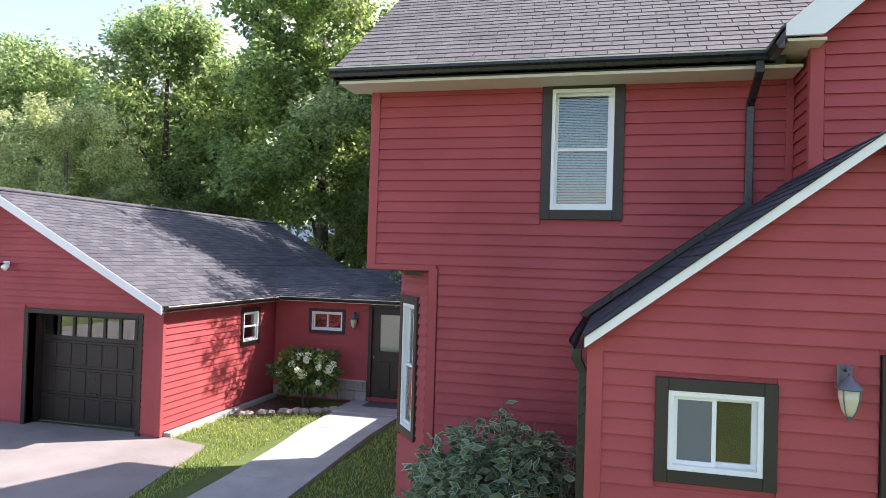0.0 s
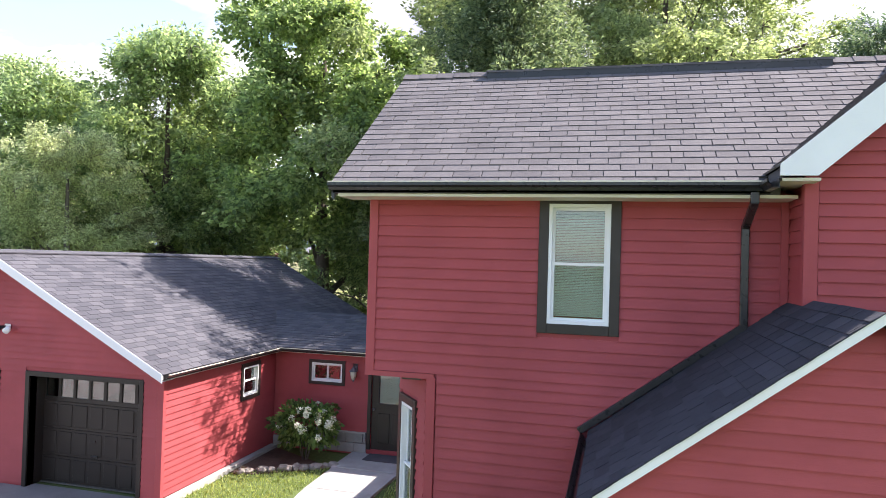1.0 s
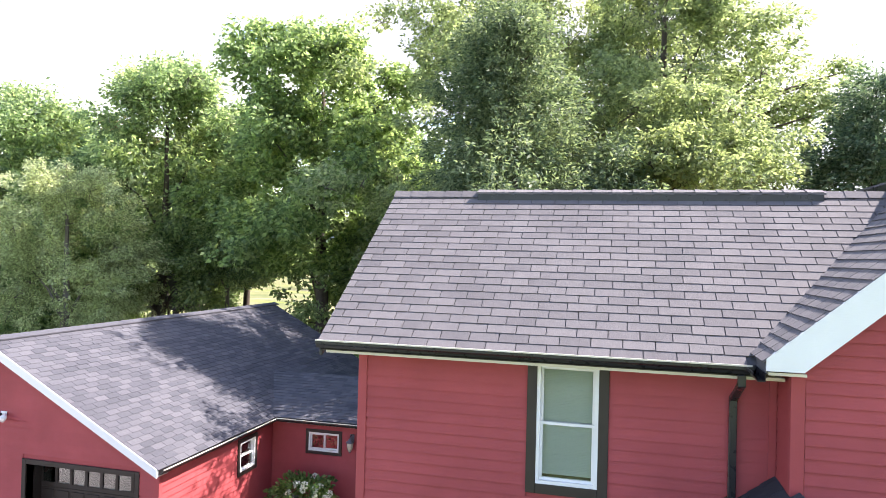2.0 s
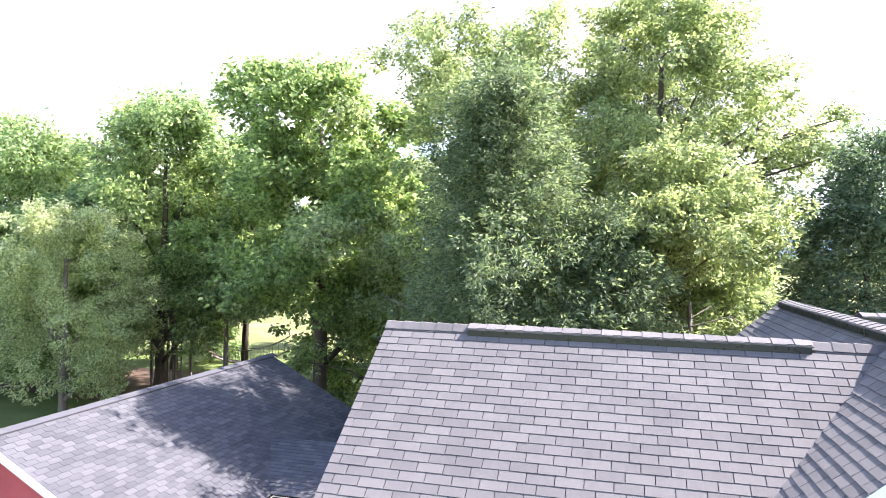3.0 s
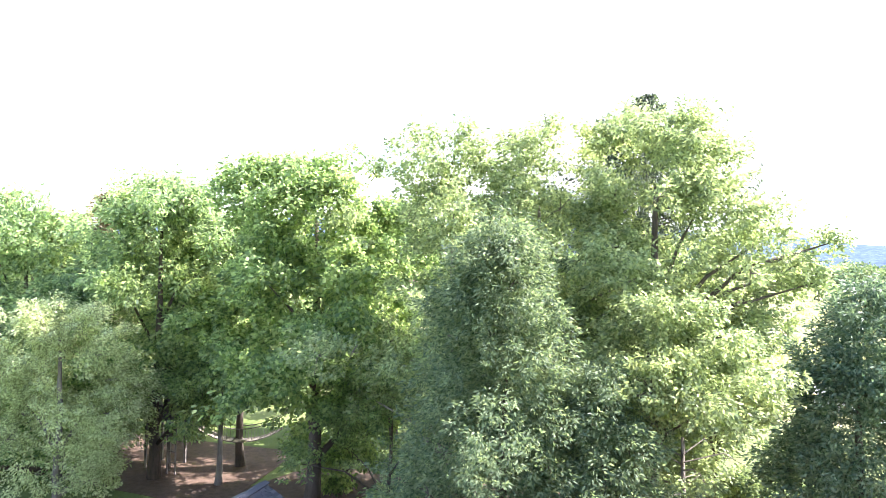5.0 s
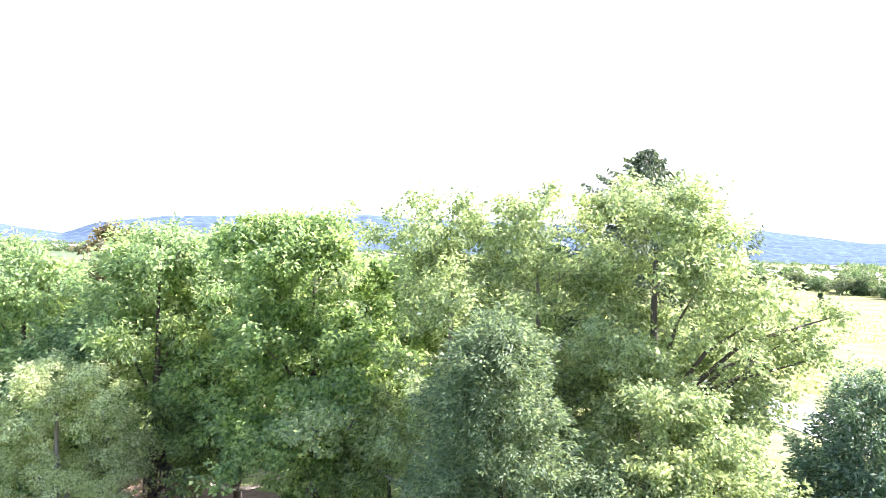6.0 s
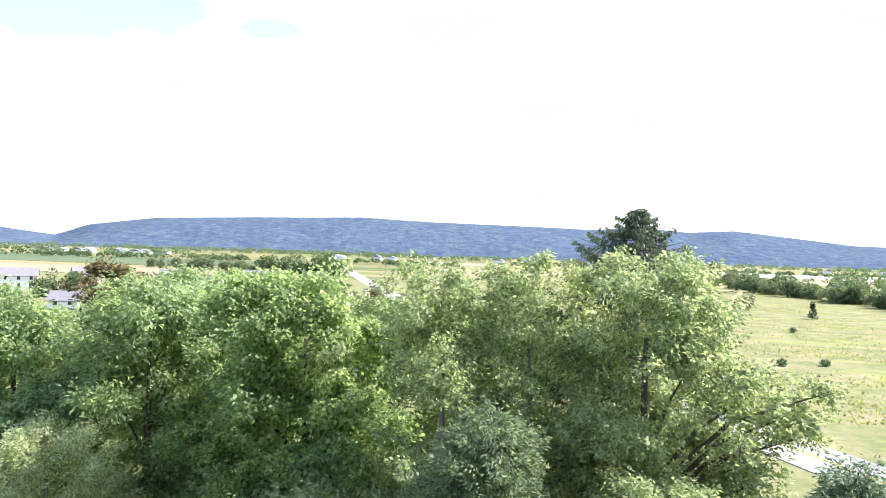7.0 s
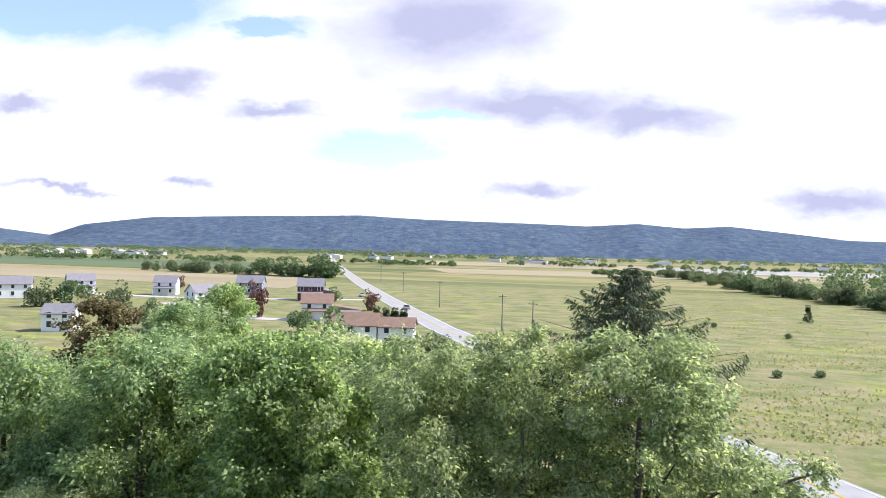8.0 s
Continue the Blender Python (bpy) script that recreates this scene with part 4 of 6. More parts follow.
for x0, x1, y0, y1, z0, z1 in ((-2.1, 1.6, WY + 0.2, 10.8, 3.05, 3.1), (GX1 + 0.2, GX - 0.2, GY + 0.3, 22, 0.0, 0.02)):
    tagged(part("floor", Shape().box(x0, x1, y0, y1, z0, z1), DARK_ROOM), "dim interior floor seen through the windows", "floor", kind="structure")


# ---- ground, drive, path ----
def ground_paint():
    m, n = material("meadow_and_lawn")
    p = place(n)
    big, mid, fine = n.noise(p, 0.012, 5), n.noise(n.stretch(p, (1, 1.6, 1)), 0.12, 6), n.noise(p, 14, 5, 0.7)
    lawn = n.ramp(n.math("ADD", n.math("MULTIPLY", mid, 0.6), n.math("MULTIPLY", fine, 0.4)), (0.32, (0.060, 0.085, 0.026)), (0.5, (0.110, 0.145, 0.045)), (0.68, (0.190, 0.215, 0.085)))
    meadow = n.ramp(n.math("ADD", n.math("MULTIPLY", mid, 0.65), n.math("MULTIPLY", n.noise(p, 0.9, 6, 0.7), 0.35)), (0.34, (0.082, 0.104, 0.034)), (0.47, (0.138, 0.148, 0.060)), (0.56, (0.20, 0.178, 0.092)), (0.68, (0.265, 0.215, 0.148)))
    y = n.add("ShaderNodeSeparateXYZ", {0: p}).outputs[1]
    far = n.math("DIVIDE", n.math("SUBTRACT", y, 42.0), 14.0)
    far.node.use_clamp = True
    bands = n.ramp(n.noise(n.stretch(p, (0.15, 1, 1)), 0.014, 3), (0.42, (0.08, 0.10, 0.035)), (0.5, (0.25, 0.205, 0.10)), (0.58, (0.13, 0.14, 0.05)))
    distant = n.math("DIVIDE", n.math("SUBTRACT", y, 330.0), 120.0)
    distant.node.use_clamp = True
    golden = n.ramp(n.noise(n.stretch(p, (0.6, 1.3, 1)), 0.09, 5, 0.65), (0.54, 0.0), (0.68, 0.75))
    meadow = n.mix(golden, meadow, (0.235, 0.262, 0.050))
    c = n.mix(far, lawn, meadow)
    c = n.mix(distant, c, bands)
    return finish(m, n, c, 0.95, fine, 0.03, 0.0, 0.15)


GROUND = ground_paint()
g = Shape()
STEPS = [-4000, -1000, -200, -60, -25, -10, 0, 10, 25, 60, 200, 1000, 4000]
for i, a in enumerate(STEPS):
    for b in STEPS:
        g.v.append((a, b, -0.02))
k = len(STEPS)
g.f = [(i * k + j, (i + 1) * k + j, (i + 1) * k + j + 1, i * k + j + 1) for i in range(k - 1) for j in range(k - 1)]
structure("ground", g, GROUND, "mown lawn running out into dry meadow and farmland", "ground")


def strip(name, left, right, z, mat, label, category, thick=0.06):
    """A paved strip between two edges, with side faces."""
    s, n = Shape(), len(left)
    s.v = [(x, y, z) for x, y in left] + [(x, y, z) for x, y in right] + [(x, y, z - thick) for x, y in left] + [(x, y, z - thick) for x, y in right]
    for i in range(n - 1):
        s.f += [(i, n + i, n + i + 1, i + 1), (i, i + 1, 2 * n + i + 1, 2 * n + i), (n + i + 1, n + i, 3 * n + i, 3 * n + i + 1)]
    s.f += [(n, 0, 2 * n, 3 * n), (n - 1, 2 * n - 1, 4 * n - 1, 3 * n - 1)]
    return structure(name, s, mat, label, category)


strip("driveway", [(-22, -12), (-22, 10.6)], [(-5.6, -12), (-5.75, 7.0)], 0.005, ASPHALT, "worn asphalt driveway in front of the garage", "driveway")
strip("driveway", [(-22, 10.62), (-13, 10.66), (-7.5, 10.6)], [(-5.75, 7.0), (-6.1, 8.8), (-6.4, 10.3)], 0.0045, ASPHALT, "worn asphalt driveway in front of the garage", "driveway")
LEFT_EDGE = [(-5.15, -6.0), (-5.15, 8.1), (-5.2, 10.0), (-5.4, 12.0), (-5.45, 14.45)]
RIGHT_EDGE = [(-3.85, -6.0), (-3.9, 8.1), (-4.0, 10.0), (-4.05, 12.0), (-3.95, 14.45)]
walkway = thing("walkway", (0, 0, 0), "pale concrete slab walkway to the back door", "walkway", kind="structure")
y = -6.0
while y < 13.3:
    def edge(rows, q):
        for (x0, y0), (x1, y1) in zip(rows, rows[1:]):
            if y0 <= q <= y1:
                return x0 + (x1 - x0) * (q - y0) / (y1 - y0)
        return rows[-1][0]
    e = min(y + 1.5, 13.3)
    a, b, c, d = edge(LEFT_EDGE, y), edge(RIGHT_EDGE, y), edge(RIGHT_EDGE, e), edge(LEFT_EDGE, e)
    part("slab", Shape().hexa([(a, y + 0.006, -0.05), (b, y + 0.006, -0.05), (c, e - 0.006, -0.05), (d, e - 0.006, -0.05), (a, y + 0.006, 0.045), (b, y + 0.006, 0.045), (c, e - 0.006, 0.045), (d, e - 0.006, 0.045)]), CONCRETE, walkway, bevel=0.006)
    y += 1.5
part("slab", Shape().box(-5.45, -3.9, 13.31, 14.44, -0.05, 0.06), CONCRETE, walkway, bevel=0.01)
strip("flower_bed", [(-7.4, 12.4), (-7.4, 14.45)], [(-6.9, 12.4), (-5.5, 13.4)], 0.004, DIRT, "brown mulch bed below the link wing", "flower bed", 0.03)
rnd = random.Random(4)


def rock(at_point, size, seed):
    r = random.Random(seed)
    bm = bmesh.new()
    bmesh.ops.create_icosphere(bm, subdivisions=2, radius=1.0)
    for v in bm.verts:
        q = 1 + 0.35 * (noise.noise(v.co * 1.4 + Vector((seed, 0, 0))))
        v.co = Vector((v.co.x * size * q, v.co.y * size * 0.8 * q, v.co.z * size * 0.55 * q))
    me = bpy.data.meshes.new("stone")
    bm.to_mesh(me)
    bm.free()
    me.materials.append(STONE)
    ob = new("stone", me)
    ob.location, ob.rotation_euler = at_point, (0, 0, r.uniform(0, 6))
    return tagged(ob, "rough grey-brown field stone edging the flower bed", "stone", "bed edging stones")


for k in range(13):
    f = k / 12
    rock((-7.0 + 1.5 * f + rnd.uniform(-0.05, 0.05), 12.5 + 0.95 * f + rnd.uniform(-0.06, 0.06), 0.04), rnd.uniform(0.08, 0.15), k)


# ---- plants ----
def leaves_mesh(name, centres, ways, length, width, rng, fold=0.15, jitter=0.35, facing=None):
    """One mesh of many small folded leaves (four points each), at the centres, pointing along ways; facing: which way the blades look."""
    n = len(centres)
    w = ways + rng.normal(0, jitter, (n, 3))
    w /= np.linalg.norm(w, axis=1)[:, None] + 1e-9
    up = rng.normal(0, 1.0, (n, 3)) + np.array((0, -0.25, 0.6)) if facing is None else facing + rng.normal(0, 0.55, (n, 3))
    side = np.cross(w, up)
    side /= np.linalg.norm(side, axis=1)[:, None] + 1e-9
    nrm = np.cross(side, w)
    size = rng.uniform(0.7, 1.3, (n, 1))
    L, S = w * length * size, side * width * 0.5 * size
    lift = nrm * (width * fold) * size
    v = np.stack([centres, centres + L * 0.45 + S + lift, centres + L, centres + L * 0.45 - S + lift], axis=1).reshape(-1, 3)
    me = bpy.data.meshes.new(name)
    me.vertices.add(4 * n)
    me.vertices.foreach_set("co", v.astype(np.float32).ravel())
    me.loops.add(4 * n)
    me.loops.foreach_set("vertex_index", np.arange(4 * n, dtype=np.int32))
    me.polygons.add(n)
    me.polygons.foreach_set("loop_start", np.arange(0, 4 * n, 4, dtype=np.int32))
    me.update(calc_edges=True)
    return me


def unit(v):
    return v / (np.linalg.norm(v, axis=-1, keepdims=True) + 1e-9)


LEAF = {
    "maple": leaf_paint("maple_leaves", (0.098, 0.145, 0.070), (0.185, 0.253, 0.115), (0.320, 0.390, 0.185), 0.57),
    "walnut": leaf_paint("walnut_leaves", (0.102, 0.150, 0.085), (0.193, 0.260, 0.135), (0.325, 0.395, 0.215), 0.57),
    "elder": leaf_paint("box_elder_leaves", (0.120, 0.155, 0.085), (0.210, 0.256, 0.135), (0.335, 0.384, 0.215), 0.5, 0.42, 0.2),
    "pale": leaf_paint("grey_green_leaves", (0.180, 0.206, 0.122), (0.320, 0.352, 0.212), (0.490, 0.520, 0.350), 0.56, 0.42, 0.0),
    "pine": leaf_paint("blue_green_needles", (0.055, 0.084, 0.048), (0.115, 0.155, 0.088), (0.205, 0.250, 0.142), 0.42, 0.45, 0.0),
    "far": leaf_paint("far_tree_leaves", (0.055, 0.088, 0.042), (0.100, 0.148, 0.070), (0.160, 0.21, 0.105), 0.3, 0.5, 0.1),
    "far_pale": leaf_paint("far_pale_leaves", (0.075, 0.092, 0.045), (0.125, 0.155, 0.084), (0.185, 0.215, 0.125), 0.3, 0.5, 0.0),
    "spruce": leaf_paint("dark_spruce_needles", (0.024, 0.038, 0.022), (0.052, 0.075, 0.042), (0.105, 0.135, 0.075), 0.3),
    "cedar": leaf_paint("grey_cedar_sprays", (0.048, 0.080, 0.052), (0.100, 0.148, 0.096), (0.180, 0.235, 0.150), 0.4, 0.4, 0.0),
    "rust": leaf_paint("rusty_leaves", (0.045, 0.042, 0.022), (0.120, 0.095, 0.052), (0.200, 0.170, 0.095)),
    "purple": leaf_paint("purple_leaves", (0.040, 0.018, 0.022), (0.090, 0.038, 0.045), (0.150, 0.075, 0.075)),
    "dogwood": leaf_paint("dark_shrub_leaves", (0.050, 0.090, 0.055), (0.095, 0.150, 0.095), (0.165, 0.225, 0.155), 0.25, 0.5, 0.0),
    "rim": leaf_paint("cream_leaf_margins", (0.19, 0.23, 0.14), (0.29, 0.33, 0.22), (0.40, 0.44, 0.33), 0.25, 0.5, 0.0),
    "hydrangea": leaf_paint("hydrangea_leaves", (0.045, 0.085, 0.028), (0.095, 0.165, 0.050), (0.180, 0.270, 0.095)),
    "grass": leaf_paint("grass_blades", (0.13, 0.175, 0.050), (0.215, 0.275, 0.080), (0.34, 0.385, 0.145), 0.35),
}


def trunk_shape(height, r, rng, lean=0.04, z0=-0.1, n=9):
    pts, x, y = [], 0.0, 0.0
    for i in range(n):
        f = i / (n - 1)
        pts.append((x, y, z0 + (height - z0) * f))
        x, y = x + rng.normal(0, lean) * height / n, y + rng.normal(0, lean) * height / n
    rad = [r * (1.35 if i == 0 else 1.0) * (1 - 0.8 * i / (n - 1)) + 0.015 for i in range(n)]
    return pts, rad


def tree(x, y, height, radius, base, kind, label, n_leaves, leaf=0.16, seed=1, lobes=26, trunk_r=0.2, shape="round", trunk_mat=None, stretch=(1, 1), name="tree", spray=34, reach=()):
    """A tree: tapered trunk, limbs that reach for the lobes of the crown, and sprays of leaves on the lobes."""
    rng = np.random.default_rng(seed)
    root = thing(name, (x, y, 0), label, "tree")
    pts, rad = trunk_shape(height * 0.82, trunk_r, rng)
    part("trunk", Shape().tube(pts, rad, 9), trunk_mat or BARK, root, smooth=True)
    # lobes through the crown
    h = rng.uniform(0, 1, lobes) ** (0.85 if shape == "round" else 1.1)
    h[0], h[1] = 0.97, 0.9
    if shape == "round":
        env = np.sqrt(np.clip(1 - ((h - 0.37) / 0.655) ** 2, 0.03, 1))
    elif shape == "column":
        env = np.clip(1.04 - 0.40 * h - 0.5 * h ** 5, 0.06, 1)
    else:
        env = np.clip(1.03 - h, 0.03, 1) ** 0.62
    ang = rng.uniform(0, 2 * math.pi, lobes)
    rr = radius * env * (rng.uniform(0.05, 1, lobes) ** 0.45) * np.where(rng.uniform(0, 1, lobes) < 0.14, 1.3, rng.uniform(0.65, 1.0, lobes))
    lob_r = radius * ((0.075 if shape == "round" else 0.10) + (0.17 if shape == "round" else 0.15) * rng.uniform(0, 1, lobes) ** 1.3) * (0.65 + 0.35 * env)
    cz = base + (height - base) * h
    cz = np.minimum(cz, height - lob_r * rng.uniform(0.3, 2.2, lobes))
    c = np.stack([np.cos(ang) * rr * stretch[0], np.sin(ang) * rr * stretch[1], cz], axis=1)
    for dx, dy, dz, r in reach:
        c, lob_r, env = np.vstack([c, (dx, dy, dz)]), np.append(lob_r, r), np.append(env, 1.0)
    order = [*np.argsort(-lob_r[:lobes])[:7], *range(lobes, len(c))]
    lobes = len(c)
    for i in order:
        f = np.clip((c[i, 2] - 0.25 * (c[i, 2] - base) - radius * 0.35) / (height * 0.82), 0.12, 0.9)
        j = f * (len(pts) - 1)
        a = Vector(pts[int(j)]).lerp(Vector(pts[min(int(j) + 1, len(pts) - 1)]), j - int(j))
        b = Vector(c[i])
        mid = a.lerp(b, 0.5) + Vector((0, 0, 0.12 * (b - a).length))
        part("limb", Shape().tube([a, mid, b], [rad[int(j)] * 0.5, rad[int(j)] * 0.33, 0.02], 6), trunk_mat or BARK, root, smooth=True)
    # clumps of leaves over the lobes, thicker on the outside and the top; the blades of a clump look outward and up
    needle = kind in ("pine", "cedar")
    weight = lob_r ** 2
    n_clump = n_leaves // spray
    which = rng.choice(lobes, n_clump, p=weight / weight.sum())
    d = unit(rng.normal(0, 1, (n_clump, 3)) + np.array((0, 0, 0.55 if shape == "round" else 0.1)))
    depth = 1 - 0.45 * rng.uniform(0, 1, (n_clump, 1)) ** 1.6
    wob = 1 + 0.25 * np.sin(d[:, :1] * 7 + which[:, None]) * np.cos(d[:, 1:2] * 6 + which[:, None] * 2)
    start = c[which] + d * lob_r[which][:, None] * depth * wob * np.array((1.15, 1.15, 0.84) if shape == "round" else (1.0, 1.0, 1.1))
    away = unit(start * np.array((1, 1, 0)) + np.array((1e-6, 0, 0)))
    size = leaf * (1.9 if needle else 1.95) * rng.uniform(0.55, 1.35, (n_clump, 1, 1))
    q = unit(rng.normal(0, 1, (n_clump, spray, 3))) * rng.uniform(0.25, 1, (n_clump, spray, 1)) ** 0.5
    hang = np.array((0.95, 0.95, 0.9)) if needle else np.array((1.05, 1.05, 0.85))
    centre = start[:, None, :] + q * size * hang
    run = rng.uniform(0, 1, (n_clump, 1, 1)) ** 3 * leaf * 3.5 * (0.5 + q[..., 2:3] * 0.5)
    centre = centre + (d + away * 0.4)[:, None, :] * run
    look_out = q * 0.75 + d[:, None, :] * 0.45 + away[:, None, :] * 0.25 + np.array((0, 0, 0.25 if needle else 0.6))
    ways = q * np.array((1, 1, 0.4)) + away[:, None, :] * (0.8 if needle else 0.5) + np.array((0, 0, -0.25 if needle else -0.35))
    wide = {"pine": 0.30, "spruce": 0.22, "cedar": 0.32, "elder": 0.46, "pale": 0.40, "walnut": 0.40}.get(kind, 0.66)
    me = leaves_mesh("crown", centre.reshape(-1, 3), ways.reshape(-1, 3), leaf * 1.08, leaf * wide * 1.16, rng, jitter=0.5, facing=unit(look_out).reshape(-1, 3))
    part("crown", me, LEAF[kind], root)
    # bare twigs inside
    tw = Shape()
    for i in range(min(lobes, 24)):
        a = Vector(c[i])
        for _ in range(5):
            b = a + Vector(unit(rng.normal(0, 1, 3))) * float(lob_r[i]) * 0.95
            tw.tube([a, a.lerp(b, 0.5) + Vector((0, 0, 0.05)), b], [0.022, 0.014, 0.006], 4, cap=False)
    tagged(part("branchwork", tw, trunk_mat or BARK, root), kind="stuff")
    return root


def spruce(x, y, height, radius, label, seed, boughs=300):
    """Whorls of drooping boughs, each hung with needle sprays."""
    rng = np.random.default_rng(seed)
    root = thing("spruce_tree", (x, y, 0), label, "tree")
    pts, rad = trunk_shape(height - 0.3, 0.26, rng, 0.008)
    part("trunk", Shape().tube(pts, rad, 8), BARK, root, smooth=True)
    centres, ways, wood = [], [], Shape()
    for k in range(boughs):
        f = (k + rng.uniform(0, 1)) / boughs
        z = height - 0.15 - (height - 3) * f ** 1.12
        reach = radius * (0.03 + 0.97 * min(1.0, ((height - z) / 4.2) ** 0.85)) * rng.uniform(0.45, 1.2)
        a = k * 2.4 + rng.uniform(-0.3, 0.3)
        d = np.array((math.cos(a), math.sin(a), 0))
        s = np.linspace(0, 1, 14)
        curve = np.array((0, 0, z)) + d * (s * reach)[:, None] + np.array((0, 0, 1)) * (0.10 * s - 0.45 * s ** 2 + 0.45 * s ** 4)[:, None] * reach
        wood.tube([tuple(curve[0]), tuple(curve[6]), tuple(curve[13])], [0.03, 0.02, 0.006], 4, cap=False)
        n = int(50 + 76 * reach)
        t = rng.uniform(0.12, 1, n) ** 0.8
        p = np.stack([np.interp(t, s, curve[:, i]) for i in range(3)], 1)
        side = np.array((-d[1], d[0], 0))
        off = rng.normal(0, 0.11, n) * (0.5 + reach * 0.25)
        p = p + side * off[:, None] + np.array((0, 0, -1)) * (np.abs(rng.normal(0, 0.14, n)) * (0.4 + reach * 0.35))[:, None]
        centres.append(p)
        ways.append(d * 0.7 + side * (off * 1.2)[:, None] + np.array((0, 0, -0.75)))
    tagged(part("boughwork", wood, BARK, root), kind="stuff")
    me = leaves_mesh("crown", np.concatenate(centres), np.concatenate(ways), 0.21, 0.05, rng, jitter=0.3)
    part("crown", me, LEAF["spruce"], root)
    return root


tree(-32.1, 31.5, 14.9, 5.4, 1.0, "walnut", "tall green walnut tree with feathery leaves", 44000, 0.26, 1, 120, 0.28)
tree(-23.0, 31.2, 15.9, 4.5, 3.2, "walnut", "tall green walnut tree with an open rounded crown", 50000, 0.25, 2, 120, 0.28)
tree(-13.2, 29.6, 16.6, 5.0, 3.8, "maple", "broad dark green maple with a dense crown", 66000, 0.2, 3, 129, 0.36)
tree(-6.0, 25.8, 17.2, 4.2, 4.0, "elder", "tall thin-crowned pale green tree behind the conifer", 46000, 0.16, 44, 120, 0.25, trunk_mat=PALE_BARK)
tree(-2.6, 27.8, 17.6, 3.9, 4.0, "elder", "tall pale green box elder behind the conifer", 42000, 0.16, 45, 99, 0.22, trunk_mat=PALE_BARK)
tree(1.7, 26.0, 18.2, 4.5, 4.0, "elder", "tall yellow-green box elder with a ragged crown", 84000, 0.155, 5, 150, 0.33,
     reach=((4.3, 1.4, 11.4, 0.8), (5.1, 1.5, 12.2, 0.75), (5.8, 1.6, 12.9, 0.65), (6.3, 1.5, 13.1, 0.45), (5.6, 1.2, 11.6, 0.5), (4.0, 1.0, 9.8, 0.9), (3.6, 0.5, 13.0, 0.9)))
tree(-2.7, 19.4, 13.3, 4.6, 1.0, "pine", "dense blue-green pine tree behind the house", 150000, 0.135, 6, 260, 0.25, "cone", name="pine_tree", stretch=(0.95, 1.12))
tree(0.2, 19.2, 9.2, 3.5, 0.1, "pine", "blue-green pine tree behind the house", 86000, 0.135, 7, 170, 0.2, "cone", name="pine_tree")
tree(1.8, 21.2, 11.2, 2.9, 7.0, "elder", "smaller yellow-green box elder behind the house", 30000, 0.135, 8, 84, 0.16)
tree(7.5, 22.4, 11.9, 3.7, 0.1, "cedar", "dark grey-green cedar with a rounded top", 110000, 0.15, 9, 220, 0.2, "column", name="cedar_tree")
tree(-23.6, 25.4, 9.8, 3.6, 1.2, "pale", "grey-green olive-leaved tree with pale twigs", 70000, 0.135, 10, 150, 0.2, trunk_mat=PALE_BARK)
tree(-19.3, 31.4, 7.8, 2.4, 4.4, "walnut", "small dark green tree beside the tree house", 22000, 0.17, 11, 60, 0.16, trunk_mat=PALE_BARK)
tree(-13.2, 33.4, 6.6, 2.6, 0.2, "maple", "low dark understorey tree below the maple", 22000, 0.19, 12, 60, 0.1)
tree(-9.2, 28.6, 8.4, 3.2, 0.6, "walnut", "low dark understorey tree below the maple", 28000, 0.18, 13, 75, 0.1)
spruce(1.5, 33.8, 20.3, 5.0, "tall dark spruce with drooping boughs", 14)
tree(-19.9, 34.5, 14.2, 4.2, 4.8, "walnut", "green walnut tree in the row behind the garage", 40000, 0.26, 15, 105, 0.22)
tree(-27.4, 29.2, 10.8, 3.2, 1.0, "walnut", "young walnut tree with long feathery leaves", 30000, 0.24, 16, 75, 0.14)
tree(-31.5, 28.0, 10.2, 3.4, 0.8, "walnut", "young walnut tree with long feathery leaves", 30000, 0.24, 17, 75, 0.14)
tree(4.2, 28.5, 11.4, 2.6, 0.6, "elder", "yellow-green sapling thicket tree beside the box elder", 30000, 0.17, 19, 75, 0.12)
tree(-27.5, 38.5, 12.5, 4.0, 5.2, "walnut", "green tree in the second row of the wood edge", 28000, 0.24, 20, 75, 0.2)
tree(-36.0, 36.0, 13.5, 4.8, 1.0, "walnut", "green tree in the second row of the wood edge", 28000, 0.25, 21, 75, 0.2)
tree(-38.5, 46.0, 16.2, 3.4, 3.0, "rust", "thin rusty-leaved pine in the wood edge", 18000, 0.24, 22, 75, 0.18)
tree(-35.0, 52.0, 15.5, 4.5, 6.0, "walnut", "green tree further back in the wood", 20000, 0.28, 23, 75, 0.2)
tree(-20.0, 52.0, 14.0, 4.5, 5.0, "pale", "grey-green tree further back in the wood", 20000, 0.28, 24, 75, 0.2)
tree(-3.0, 36.5, 15.5, 4.5, 1.5, "maple", "green tree between the box elder and the spruce", 34000, 0.21, 25, 90, 0.2)
tree(-8.5, 42.0, 14.5, 4.8, 1.5, "elder", "green tree on the road side of the wood", 26000, 0.24, 26, 82, 0.2)
tree(-14.0, 44.0, 14.0, 4.5, 4.0, "maple", "green tree on the road side of the wood", 24000, 0.24, 27, 82, 0.2)
tree(11.4, 24.0, 9.0, 2.8, 0.1, "cedar", "dark grey-green cedar beside the house", 46000, 0.18, 28, 90, 0.2, "column", name="cedar_tree")
tree(-27.0, 42.0, 5.5, 2.8, 0.2, "walnut", "leafy green shrub under the trees", 11000, 0.24, 31, 39, 0.08)
tree(-34.0, 43.0, 5.0, 3.0, 0.2, "elder", "leafy pale green shrub under the trees", 11000, 0.24, 32, 39, 0.08)
tree(-30.5, 33.5, 5.2, 2.8, 0.1, "maple", "leafy green shrub under the trees", 12000, 0.22, 35, 45, 0.06)

